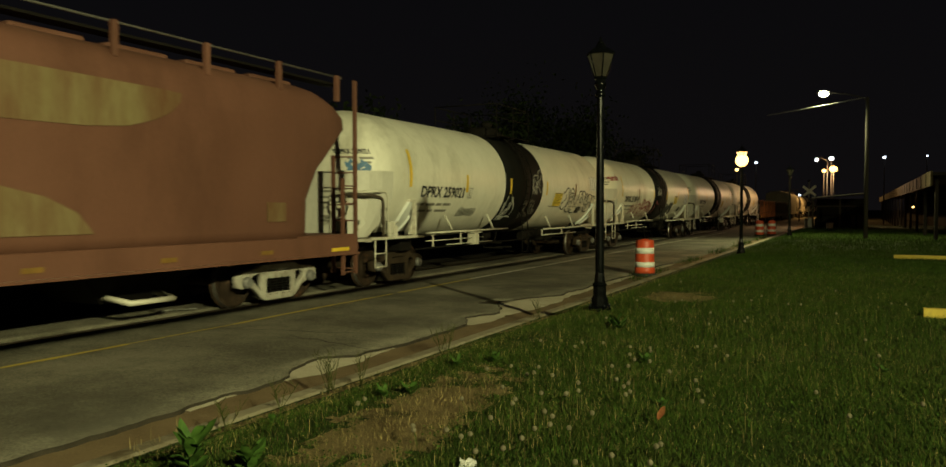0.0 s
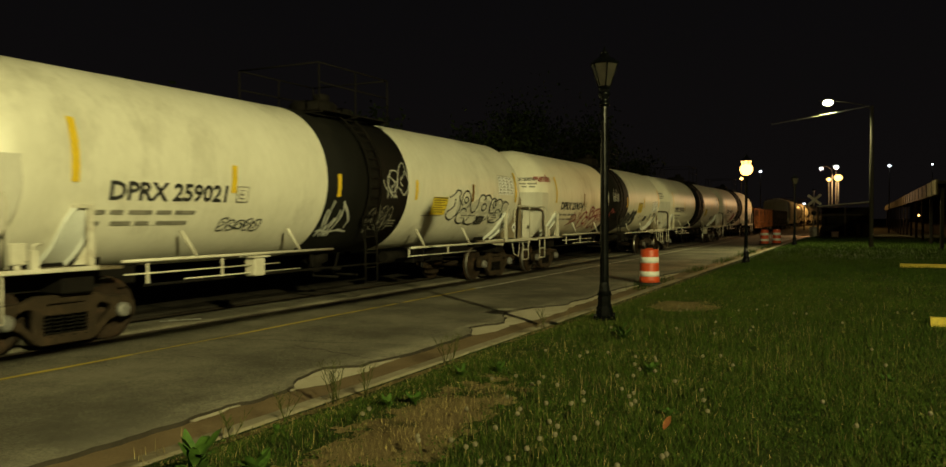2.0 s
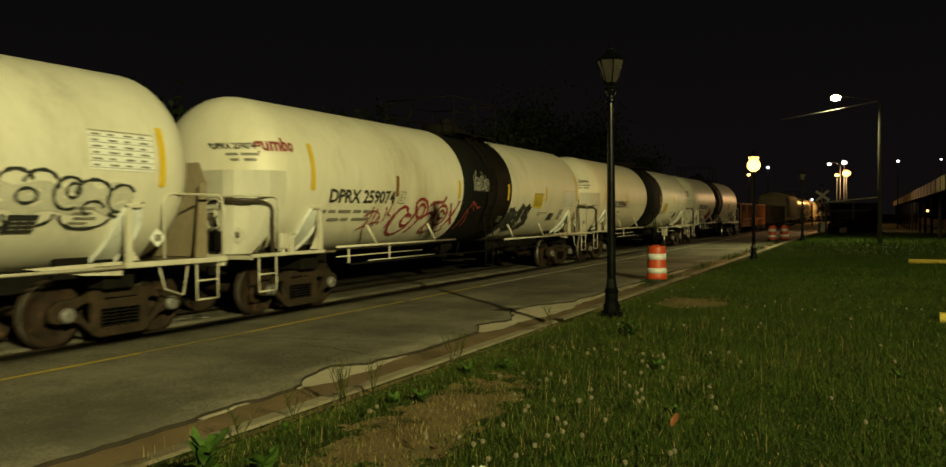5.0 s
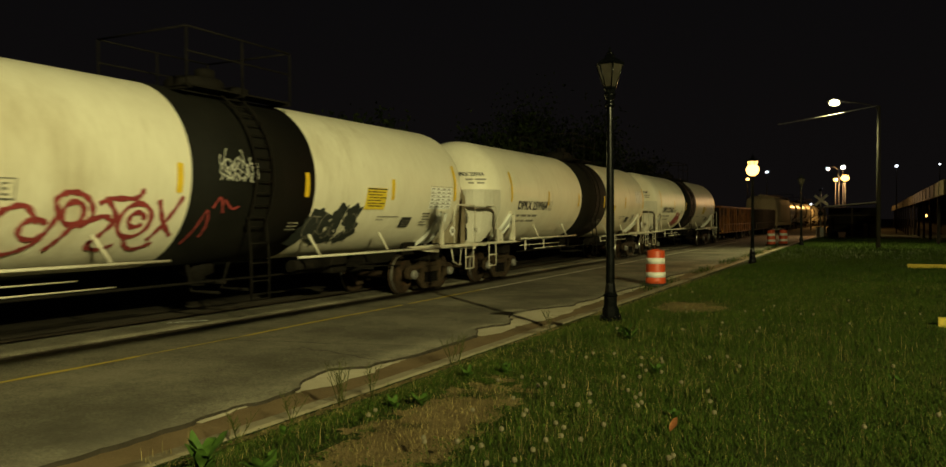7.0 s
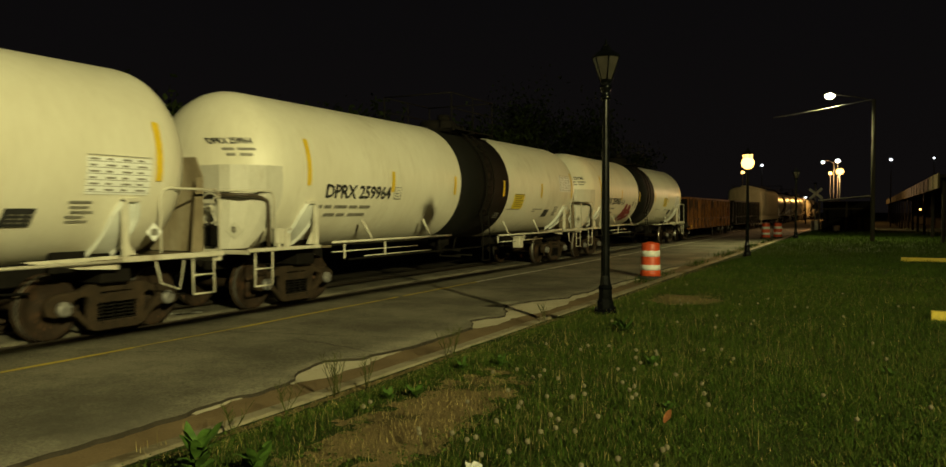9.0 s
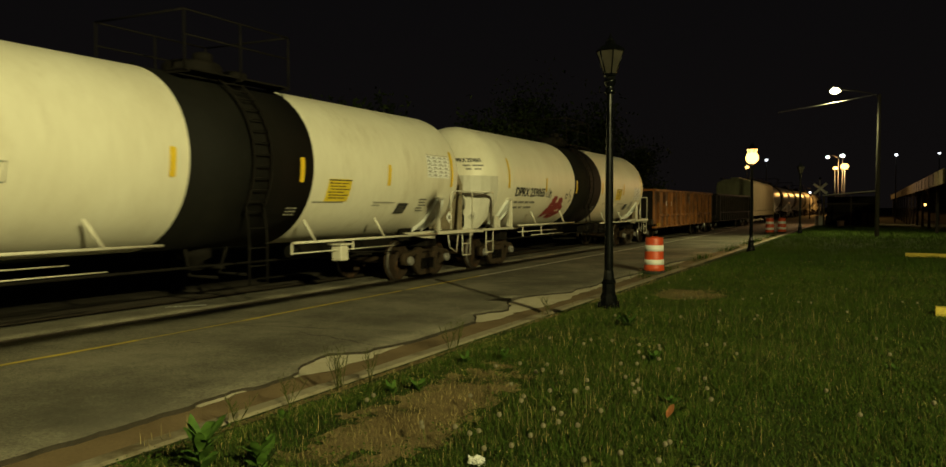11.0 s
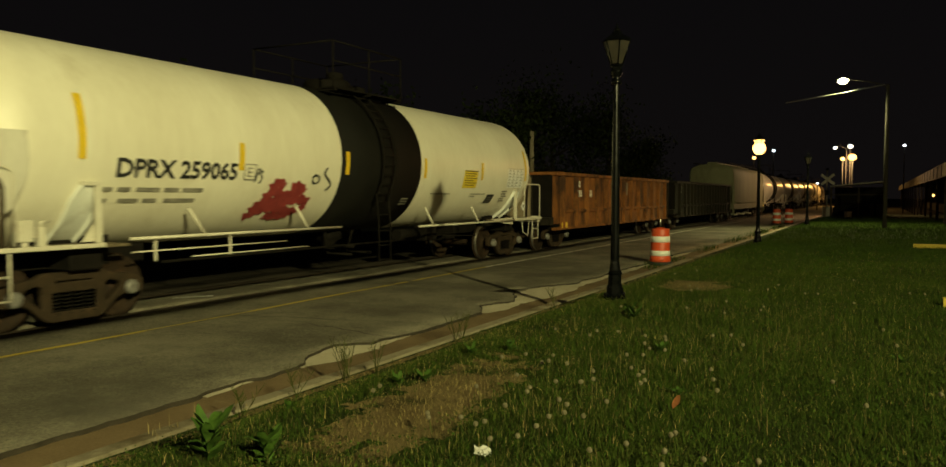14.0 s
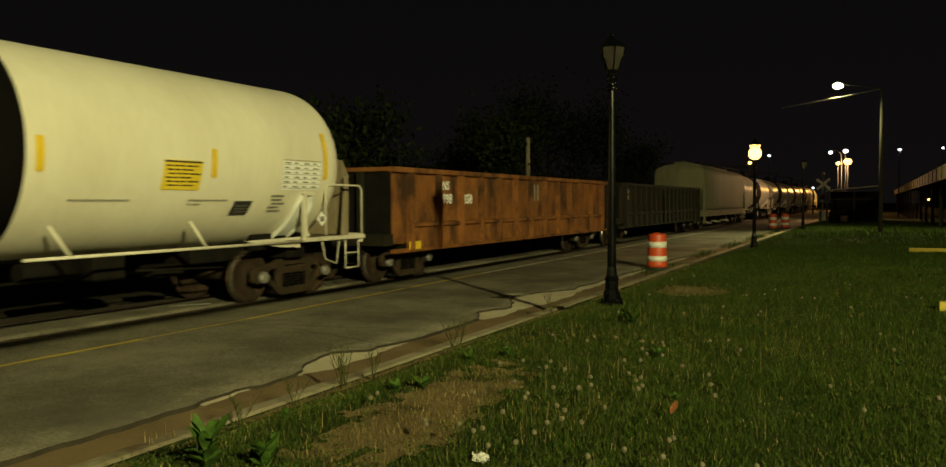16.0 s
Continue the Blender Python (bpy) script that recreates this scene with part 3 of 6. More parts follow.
def coupler_mesh():
    bm = new_bm()
    box(bm, -0.09, 0.09, -0.9, 0.1, 0.76, 0.94, 0.02)
    box(bm, -0.17, 0.17, 0.1, 0.36, 0.68, 1.0, 0.05)
    box(bm, -0.24, -0.10, 0.22, 0.44, 0.70, 0.98, 0.04)
    tube(bm, [(0.12, -0.2, 0.72), (0.2, 0.05, 0.50), (0.22, 0.3, 0.36), (0.2, 0.5, 0.36)], 0.025, 7)
    return bm


HEAD = []                # (way along the surface past the shell, radius, y) over the rounded tank end
for j in range(41):
    a = math.pi / 2 * j / 40
    p = (R * math.cos(a), 0.93 * math.sin(a))
    HEAD.append(((HEAD[-1][0] + math.hypot(p[0] - HEAD[-1][1], p[1] - HEAD[-1][2])) if HEAD else 0.0, *p))


def tank_skin(way):
    """Radius and y at a way along the tank's side, measured over its surface."""
    start, deep = (7.73, 1.0) if way < 0 else (7.62, 0.93)
    over = abs(way) - start
    if over <= 0:
        return R, way
    for a, b in zip(HEAD, HEAD[1:]):
        if b[0] >= over:
            u = (over - a[0]) / (b[0] - a[0])
            return a[1] + (b[1] - a[1]) * u, math.copysign(start + (a[2] + (b[2] - a[2]) * u) * deep / 0.93, way)
    return 0.05, math.copysign(8.55, way)


def on_tank(mesh, y, z, lift=0.016):
    """Bends a flat mesh (x along the car, y up) round the side of the tank, its origin at y, z."""
    a0 = math.asin((z - AXLE) / R)
    for v in mesh.vertices:
        high = math.sin(a0 + v.co.y / R) * R
        r, yy = tank_skin(y + v.co.x)
        out = math.sqrt(max(0.0, r * r - high * high))
        v.co = (out + lift, yy + math.copysign(lift, yy) * (1 - r / R), AXLE + high * (1 + lift / R))
    return mesh


def patch(w, h, slant=0.0, cols=1, rows=6):
    bm = new_bm()
    g = [[bm.verts.new((w * i / cols + slant * h * j / rows, h * j / rows, 0)) for i in range(cols + 1)] for j in range(rows + 1)]
    for j in range(rows):
        for i in range(cols):
            bm.faces.new((g[j][i], g[j][i + 1], g[j + 1][i + 1], g[j + 1][i]))
    mesh = bpy.data.meshes.new("patch")
    bm.to_mesh(mesh)
    bm.free()
    return mesh


def bars(rows):
    """Small unreadable writing as bars: (x, y, length, height)."""
    bm = new_bm()
    for x, y, w, h in rows:
        v = [bm.verts.new(p) for p in ((x, y, 0), (x + w, y, 0), (x + w, y + h, 0), (x, y + h, 0))]
        bm.faces.new(v)
    mesh = bpy.data.meshes.new("bars")
    bm.to_mesh(mesh)
    bm.free()
    return mesh


def ribbon(strokes, wide):
    """Sprayed strokes as flat ribbons."""
    bm = new_bm()
    for line in strokes:
        last = None
        for i, p in enumerate(line):
            a, b = line[max(0, i - 1)], line[min(len(line) - 1, i + 1)]
            d = Vector((b[0] - a[0], b[1] - a[1], 0))
            if d.length < 1e-6:
                continue
            n = Vector((-d.y, d.x, 0)).normalized() * wide * (0.42 + 0.12 * math.sin(i * 1.7))
            now = (bm.verts.new(Vector((*p, 0)) + n), bm.verts.new(Vector((*p, 0)) - n))
            if last:
                bm.faces.new((last[0], last[1], now[1], now[0]))
            last = now
    mesh = bpy.data.meshes.new("strokes")
    bm.to_mesh(mesh)
    bm.free()
    return mesh


def scrawl(seed, width, height, letters, loops=1.0):
    """Rows of bulging loops, like sprayed lettering that cannot be read."""
    rnd = random.Random(seed)
    strokes = []
    step = width / letters
    for k in range(letters):
        cx, cy = step * (k + 0.5), height * (0.5 + rnd.uniform(-0.08, 0.08))
        ph, tw = rnd.uniform(0, 6.28), rnd.choice((2, 3))
        rx, ry = step * rnd.uniform(0.45, 0.62), height * rnd.uniform(0.36, 0.5)
        strokes.append([(cx + rx * math.cos(a) * (1 + 0.22 * math.sin(tw * a + ph)), cy + ry * math.sin(a) * (1 + 0.18 * math.cos(tw * a + ph)))
                        for a in [2 * math.pi * j / 28 * loops for j in range(29)]])
        x0, y0 = cx + rnd.uniform(-0.2, 0.2) * step, cy - ry * 0.5
        strokes.append([(x0 + 0.25 * step * math.sin(j * 0.55 + ph), y0 + ry * j / 9) for j in range(10)])
    return strokes


def tank_mesh():
    prof = [(0.05, -8.73)]
    for k in range(1, 13):
        a = math.pi / 2 * k / 12
        prof.append((R * math.sin(a), -7.73 - 1.0 * math.cos(a)))
    prof += [(R, y) for y in (-5, -2.5, 0, 2.5, 5)]
    for k in range(12, 0, -1):
        a = math.pi / 2 * k / 12
        prof.append((R * math.sin(a), 7.62 + 0.93 * math.cos(a)))
    prof.append((0.05, 8.55))
    return lathe(new_bm(), prof, 80, "y", (0, 0, AXLE))


def band_mesh():
    r = R + 0.008
    bm = lathe(new_bm(), [(R - 0.02, -1.5), (r, -1.5), (r, 0), (r, 1.5), (R - 0.02, 1.5)], 80, "y", (0, 0, AXLE))
    return bm


def ladder_mesh():
    bm = new_bm()
    arc = lambda y, r: [(r * math.cos(a), y, AXLE + r * math.sin(a)) for a in [-0.55 + 1.75 * j / 14 for j in range(15)]]
    for y in (-0.22, 0.22):
        tube(bm, arc(y, R + 0.13), 0.022, 6)
    for j in range(0, 15):
        a = -0.55 + 1.75 * j / 14
        r = R + 0.13
        tube(bm, [(r * math.cos(a), -0.22, AXLE + r * math.sin(a)), (r * math.cos(a), 0.22, AXLE + r * math.sin(a))], 0.014, 5)
    return bm


def low_ladder():
    bm = new_bm()
    for y in (-0.22, 0.22):
        tube(bm, [(1.46, y, 1.85), (1.52, y, 1.2), (1.52, y, 0.42)], 0.02, 6)
    for z in (0.44, 0.75, 1.06, 1.4):
        tube(bm, [(1.52, -0.22, z), (1.52, 0.22, z)], 0.014, 5)
    return bm


def dome_mesh():
    bm = new_bm()
    lathe(bm, [(0.52, 3.95), (0.52, 4.28), (0.46, 4.34), (0.10, 4.38)], 24)
    lathe(bm, [(0.18, 4.36), (0.18, 4.52), (0.1, 4.55)], 12, place=(0.1, 0.15, 0))
    lathe(bm, [(0.26, 4.0), (0.26, 4.30), (0.05, 4.36)], 16, place=(0, 1.0, 0))
    return bm


def walkway_mesh():
    bm = new_bm()
    for s in (1, -1):
        for k in range(6):
            box(bm, s * (0.62 + 0.075 * k), s * (0.68 + 0.075 * k), -1.15, 1.35, 4.00, 4.03)
        for y in (-1.1, 0.1, 1.3):
            box(bm, s * 0.55, s * 1.1, y - 0.02, y + 0.02, 3.95, 4.0)
    return bm


def toprail_mesh():
    bm = new_bm()
    for s in (1, -1):
        x = s * 1.06
        for z in (4.55, 4.95):
            tube(bm, [(x, -1.15, z), (x, 1.35, z)], 0.016, 6)
        for y in (-1.15, 0.1, 1.35):
            tube(bm, [(x, y, 3.98), (x, y, 4.95)], 0.018, 6)
    for y in (-1.15, 1.35):
        tube(bm, [(-1.06, y, 4.95), (1.06, y, 4.95)], 0.016, 6)
    return bm


def siderail_mesh(front):
    """Long pipe along one quarter of the car at walking height, with its stays to the tank."""
    bm = new_bm()
    z, y0, y1 = (1.19, -6.4, -1.5) if front else (1.10, 1.45, 7.0)
    tube(bm, [(1.50, y0, z), (1.50, y1, z)], 0.024, 8)
    for y in ((-5.2, -2.7) if front else (1.9, 4.25)):
        tube(bm, [(1.50, y + 0.20, z), (1.42, y - 0.06, z + 0.42)], 0.030, 6)
    return bm


def lower_pipe(front):
    bm = new_bm()
    for z, y0, y1 in (((0.99, -6.3, -3.0), (0.86, -5.2, -2.4)) if front else ((0.90, 1.5, 5.0),)):
        tube(bm, [(1.42, y0, z), (1.42, y1, z)], 0.012, 6)
    for y in ((-5.9, -4.4) if front else (1.5, 3.4)):
        box(bm, 1.41, 1.44, y - 0.016, y + 0.016, 0.84 if front else 0.88, 1.16 if front else 1.09)
    return bm


def stub_sill():
    """Centre sill and bolster under one end of the tank."""
    bm = new_bm()
    box(bm, -0.33, 0.33, 5.2, 8.95, 0.74, 1.12, 0.02)
    box(bm, -1.25, 1.25, 6.65, 7.15, 0.78, 1.08, 0.02)
    for x in (-0.75, 0.75):
        box(bm, x - 0.03, x + 0.03, 6.2, 7.6, 0.80, 1.45)
    return bm


def deck_mesh():
    return box(new_bm(), -1.46, 1.46, 6.35, 8.66, 1.09, 1.13, 0.008)


def platform_mesh():
    """Pale edge beams, gussets and end sill round the deck of the far end."""
    bm = new_bm()
    for s in (1, -1):
        box(bm, s * 1.46, s * 1.53, 6.80, 8.74, 1.08, 1.16, 0.008)
        mesh = [(5.35, 1.16), (6.8, 1.18), (6.8, 0.98), (6.2, 1.02)]
        loft(bm, [[(s * 1.40, a, b) for a, b in mesh], [(s * 1.43, a, b) for a, b in mesh]])
    box(bm, -1.46, 1.46, 8.66, 8.76, 1.00, 1.18, 0.01)
    return bm


def near_platform_mesh():
    """Thin pale edge beams of the near end, with a valve box and fittings."""
    bm = new_bm()
    for s in (1, -1):
        box(bm, s * 1.46, s * 1.53, 6.80, 8.74, 1.10, 1.16, 0.008)
    box(bm, -1.46, 1.46, 8.66, 8.72, 1.06, 1.13, 0.008)
    return bm


def valve_box_mesh():
    bm = box(new_bm(), 1.34, 1.50, 7.80, 8.00, 1.22, 1.50, 0.015)
    box(bm, 1.38, 1.48, 7.62, 7.72, 1.14, 1.40, 0.01)
    tube(bm, [(1.42, 7.67, 1.38), (1.42, 7.67, 1.46), (1.42, 7.54, 1.48)], 0.022, 6)
    return tube(bm, [(1.44, 7.90, 1.10), (1.44, 7.90, 1.24)], 0.04, 8)


def cabinet_mesh():
    return box(new_bm(), 1.20, 1.44, 7.30, 7.70, 1.16, 1.32, 0.03)


def saddle_mesh():
    """Pale curved channel strap that ties the tank down to the sill."""
    bm = new_bm()
    r, sec, y = R + 0.012, [], 6.98
    for j in range(21):
        u = j / 20
        a = -0.37 - 1.0 * u
        w = 0.23 * (0.55 + 0.45 * min(1.0, u * 6))
        at = lambda rr, yy: (rr * math.cos(a), yy, AXLE + rr * math.sin(a))
        sec.append([at(r, y - w), at(r, y + w), at(r + 0.075, y + w), at(r + 0.075, y + w - 0.035), at(r + 0.030, y + w - 0.05),
                    at(r + 0.030, y - w + 0.05), at(r + 0.075, y - w + 0.035), at(r + 0.075, y - w)])
    return loft(bm, sec)


def cheek_mesh():
    """Upright bracket from the deck to the top of the strap, with a gusset."""
    bm = new_bm()
    x = 1.47
    box(bm, x - 0.045, x + 0.045, 6.84, 6.92, 1.16, 1.98, 0.008)
    box(bm, x - 0.07, x + 0.045, 6.84, 7.12, 1.94, 2.00, 0.008)
    tri = [(6.92, 1.18), (7.10, 1.18), (6.92, 1.42)]
    loft(bm, [[(x - 0.06, a, b) for a, b in tri], [(x - 0.045, a, b) for a, b in tri]])
    return bm


def end_rail_mesh():
    x = 1.48
    return tube(new_bm(), [(x, 7.50, 1.18), (x, 7.50, 2.02), (x, 7.56, 2.12), (x, 7.66, 2.16), (x, 8.60, 2.16), (x, 8.68, 2.08), (x, 8.68, 1.16)], 0.020, 8)


def near_rail_mesh():
    """Handrail of the near end, bent round the corner of the deck."""
    x = 1.48
    return tube(new_bm(), [(x, 8.05, 1.18), (x, 8.05, 2.02), (x, 8.09, 2.12), (x, 8.17, 2.16), (x, 8.62, 2.16), (1.44, 8.74, 2.16), (1.34, 8.80, 2.16), (0.55, 8.82, 2.16), (0.48, 8.82, 2.10), (0.48, 8.82, 1.14)], 0.020, 8)


def end_pipe_mesh():
    return tube(new_bm(), [(1.44, 8.17, 1.16), (1.44, 8.17, 1.90), (1.44, 8.21, 1.99), (1.43, 8.32, 2.04), (1.42, 8.52, 2.08), (1.38, 8.76, 2.09), (1.20, 8.84, 2.09), (0.55, 8.86, 2.09)], 0.036, 8)


def step_mesh():
    bm = new_bm()
    for y in (8.12, 8.56):
        tube(bm, [(1.48, y, 1.10), (1.48, y, 0.50)], 0.016, 6)
    for z in (0.50, 0.80):
        tube(bm, [(1.48, 8.12, z), (1.48, 8.56, z)], 0.015, 6)
    return bm


def stirrup_mesh():
    return tube(new_bm(), [(1.42, 7.45, 1.08), (1.42, 7.55, 0.72), (1.42, 7.9, 0.60), (1.42, 8.0, 1.06)], 0.015, 6)


def headshield_mesh():
    """Flat steel plate before the lower half of the tank's far end, with narrow flanges."""
    bm = new_bm()
    out = [(-1.20, 1.15), (1.20, 1.15), (1.22, 2.36), (1.06, 2.70), (-1.06, 2.70), (-1.22, 2.36)]
    loft(bm, [[(x, 8.58, z) for x, z in out], [(x, 8.605, z) for x, z in out]])
    side = [(8.34, 1.15), (8.58, 1.15), (8.58, 2.36), (8.46, 2.36)]
    for s in (1, -1):
        loft(bm, [[(s * 1.20, a, b) for a, b in side], [(s * 1.22, a, b) for a, b in side]])
    return bm


def wrapped_shield_mesh():
    """Folded jacket that wraps the lower half of the tank's near end."""
    bm = new_bm()
    secs = []
    for k in range(9):
        u = k / 8
        z = 1.15 + 1.47 * u
        low = max(0.0, 1 - u * 1.35) ** 1.8
        half = [(0.62, -8.80), (0.90, -8.795), (1.08 - 0.06 * low, -8.72), (1.30 - 0.24 * low, -8.50 - 0.12 * low), (1.45 - 0.34 * low, -8.22 - 0.28 * low), (1.515 - 0.38 * low, -7.86 - 0.52 * low)]
        outer = [(-x, y) for x, y in reversed(half)] + half
        inner = [(x * 0.985, y + 0.022) for x, y in reversed(outer)]
        secs.append([(x, y, z) for x, y in outer + inner])
    return loft(bm, secs)


def brake_mesh():
    bm = new_bm()
    box(bm, 0.35, 0.75, 3.0, 3.55, 0.66, 1.05, 0.03)
    tube(bm, [(0.5, 2.0, 0.85), (0.5, 2.9, 0.85)], 0.14, 14)
    tube(bm, [(0.9, 3.6, 0.78), (0.9, 5.4, 0.70)], 0.02, 6)
    tube(bm, [(0.5, -5, 0.72), (0.5, 5, 0.72)], 0.025, 6)
    box(bm, 0.2, 0.6, 4.2, 4.8, 0.6, 0.8, 0.03)
    return bm


def hose_box_mesh():
    bm = box(new_bm(), 1.28, 1.52, -0.13, 0.13, 0.80, 1.12, 0.02)
    return box(bm, 1.24, 1.56, -0.20, 0.20, 1.12, 1.15)


def handwheel_mesh():
    bm = new_bm()
    ring = [(0, 0.26 * math.cos(a), 0.26 * math.sin(a)) for a in [2 * math.pi * j / 20 for j in range(21)]]
    tube(bm, ring, 0.016, 6)
    for k in range(3):
        a = 2.094 * k
        tube(bm, [(0, 0, 0), (0, 0.26 * math.cos(a), 0.26 * math.sin(a))], 0.012, 5)
    lathe(bm, [(0.06, -0.04), (0.06, 0.04)], 10, "x")
    return bm


def valve_mesh():
    bm = new_bm()
    lathe(bm, [(0.3, 1.05), (0.3, 0.85), (0.16, 0.78), (0.16, 0.62)], 16)
    tube(bm, [(0, 0, 0.70), (0.7, 0, 0.70)], 0.04, 8)
    for y in (-0.5, 0.5):
        tube(bm, [(0.3, y, 1.06), (0.25, y * 0.7, 0.55), (0.9, y * 0.7, 0.55)], 0.03, 6)
    return bm


def end_diamond():
    """A square card on its corner, turned with the fold of the shield."""
    bm = new_bm()
    bmesh.ops.create_cube(bm, size=1, matrix=pose(1.13, -8.675, 1.48, 0, 0, 38) @ Matrix.LocRotScale(None, Euler((0, radians(45), 0)), (0.22, 0.012, 0.22)))
    return bm


def diamond_mesh():
    bm = new_bm()
    c = 0.20
    bmesh.ops.create_cube(bm, size=1, matrix=Matrix.LocRotScale((1.52, 0, 0), Euler((radians(45), 0, 0)), (0.012, c, c)))
    return bm


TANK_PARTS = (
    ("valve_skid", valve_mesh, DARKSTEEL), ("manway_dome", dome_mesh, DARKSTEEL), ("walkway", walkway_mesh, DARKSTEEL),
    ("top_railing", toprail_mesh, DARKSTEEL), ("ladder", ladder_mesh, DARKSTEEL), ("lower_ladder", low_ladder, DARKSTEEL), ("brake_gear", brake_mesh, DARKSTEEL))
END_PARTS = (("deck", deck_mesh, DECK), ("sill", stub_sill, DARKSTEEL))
CORNER_PARTS = (("saddle_strap", saddle_mesh, STRAPWHITE), ("cheek_plate", cheek_mesh, WHITE), ("tool_box", cabinet_mesh, WHITE),
                ("end_railing", end_rail_mesh, WHITE), ("step", step_mesh, WHITE), ("stirrup", stirrup_mesh, WHITE))
FLIP = Matrix.Diagonal((1, -1, 1, 1))


def tank_car(label, centre, number="", paint=None, style="brown", detail=True, band=0.0, low=True, browned=0.0):
    car = thing("tank_car", label, "tank car", "cars of the freight train", pose(TRACK, centre, 0))
    paint = paint or CREAM
    back = pose(0, 0, 0, 0, 0, 180)
    piece("tank", "tank_" + paint.name, tank_mesh, paint, car)
    piece("tank_band", "tank_band", band_mesh, BLACKBAND, car, pose(0, band, 0), "black coated band")
    for name, build, mat in TANK_PARTS:
        piece(name, name, build, mat, car, pose(0, band, 0))
    for front in (True, False):
        for m in (Matrix(), Matrix.Diagonal((-1, 1, 1, 1))):
            piece("side_railing", "side_railing_%d" % front, lambda: siderail_mesh(front), WHITE, car, m)
        if front or not low:
            piece("brake_pipe", "brake_pipe_%d" % front, lambda: lower_pipe(front), WHITE, car)
    for m in (Matrix(), back):
        for name, build, mat in END_PARTS:
            piece(name, name, build, mat, car, m)
        piece("coupler", "coupler", coupler_mesh, DARKSTEEL, car, m @ pose(0, 8.62, 0))
    for m in (Matrix(), back, FLIP, back @ FLIP):
        for name, build, mat in CORNER_PARTS:
            if name == "end_railing" and m in (FLIP, back):
                piece(name, "near_railing", near_rail_mesh, mat, car, FLIP if m == FLIP else Matrix.Diagonal((-1, -1, 1, 1)))
            elif not (name == "tool_box" and m != back or name == "stirrup" and m == FLIP):
                piece(name, name, build, mat, car, m)
    piece("end_platform", "end_platform", platform_mesh, WHITE, car)
    piece("end_platform", "near_platform", near_platform_mesh, WHITE, car, FLIP)
    piece("valve_box", "valve_box", valve_box_mesh, WHITE, car, FLIP)
    piece("head_shield", "head_shield", headshield_mesh, SHADEDSHIELD, car)
    piece("head_shield", "wrapped_shield", wrapped_shield_mesh, SHIELD, car, None, "folded greyish steel jacket over the tank end")
    piece("air_hose_pipe", "end_pipe", end_pipe_mesh, PIPEBROWN, car, FLIP)
    for y in (-6.95, 7.07):
        bogie(car, y, style)
    if not detail:
        return car
    if not low:
        piece("hose_box", "hose_box", hose_box_mesh, WHITE, car, pose(0, -3.6, 0) if band < 0 else pose(0, 3.0, -0.12))
    piece("handwheel", "handwheel", handwheel_mesh, WHITE, car, pose(0.78, -8.90, 1.86, 0, 0, 90))
    piece("brake_chain", "brake_chain", lambda: tube(box(new_bm(), 0.62, 0.94, -8.90, -8.80, 1.20, 1.56, 0.03), [(0.78, -8.86, 1.86), (0.80, -8.86, 1.16)], 0.03, 6), DARKSTEEL, car)
    piece("placard", "end_placard", end_diamond, GREYCREAM, car)
    piece("placard_print", "end_placard_print", lambda: box(new_bm(), 1.10, 1.24, -8.70, -8.684, 1.44, 1.54), GREYINK, car, pose(-0.06, -0.015, 0))
    for y, z in ((7.36, 1.50),):
        piece("placard", "placard", diamond_mesh, PAPER, car, pose(-0.02, y, z))
        piece("placard_print", "placard_print", lambda: box(new_bm(), 1.530, 1.534, -0.06, 0.06, -0.05, 0.05), GREYINK, car, pose(-0.02, y, z))
    for z, w in ((2.15, 0.5), (2.02, 0.8), (1.9, 0.6), (1.6, 0.35), (1.5, 0.5)):
        part("shield_print", box(new_bm(), 0.2, 0.2 + w, -8.806, -8.797, z, z + 0.05), GREYINK, car)
    strip = lambda w, h, y, z: part("reflector", on_tank(patch(w, h, 0, 1, 8), y, z, 0.022), RUSTYTAPE if abs(y - browned) < 0.1 else YELLOW, car)
    for y in (-7.20, 7.38):
        strip(0.12, 0.88, y, 2.26 if y > 0 else 2.30)
    for y in (-1.38, -4.28, 1.62, 4.55):
        strip(0.12, 0.45, y, 2.23)
    if number:
        part("lettering", on_tank(lettering("DPRX " + number, 0.375, 1.06), -6.60, 2.08), INK, car, "black stencilled letters and number")
        part("small_lettering", on_tank(bars([(0.0, 0.10, 0.16, 0.07), (0.24, 0.10, 0.22, 0.07), (0.55, 0.10, 0.42, 0.07), (1.05, 0.10, 0.28, 0.07), (1.40, 0.10, 0.40, 0.07),
                                              (0.0, -0.08, 0.12, 0.07), (0.30, -0.08, 0.35, 0.07), (0.72, -0.08, 0.25, 0.07), (1.10, -0.08, 0.60, 0.07)]), -6.75, 1.78), GREYINK, car)
        part("end_lettering", on_tank(lettering("DPRX " + number, 0.16, 0.74), -9.02, 3.00), INK, car)
        part("small_lettering", on_tank(bars([(0.0, 0, 0.2, 0.05), (0.25, 0, 0.3, 0.05), (0.05, -0.1, 0.15, 0.05), (0.28, -0.1, 0.2, 0.05)]), -8.85, 2.88), GREYINK, car)
        part("stencil_box", on_tank(ribbon([[(0, 0), (0.26, 0), (0.26, 0.26), (0, 0.26), (0, 0)], [(0.18, 0.06), (0.08, 0.06), (0.08, 0.2), (0.18, 0.2)], [(0.08, 0.13), (0.16, 0.13)]], 0.03), -4.12, 2.08), GREYINK, car)
    sy, sz, tz = (3.60, 2.02, 2.05) if low else (2.48, 1.88, 2.46)
    part("warning_decal", on_tank(patch(0.75, 0.46, 0.06, 1, 6), sy, sz), YELLOWSIGN, car, "yellow warning decal with dark print")
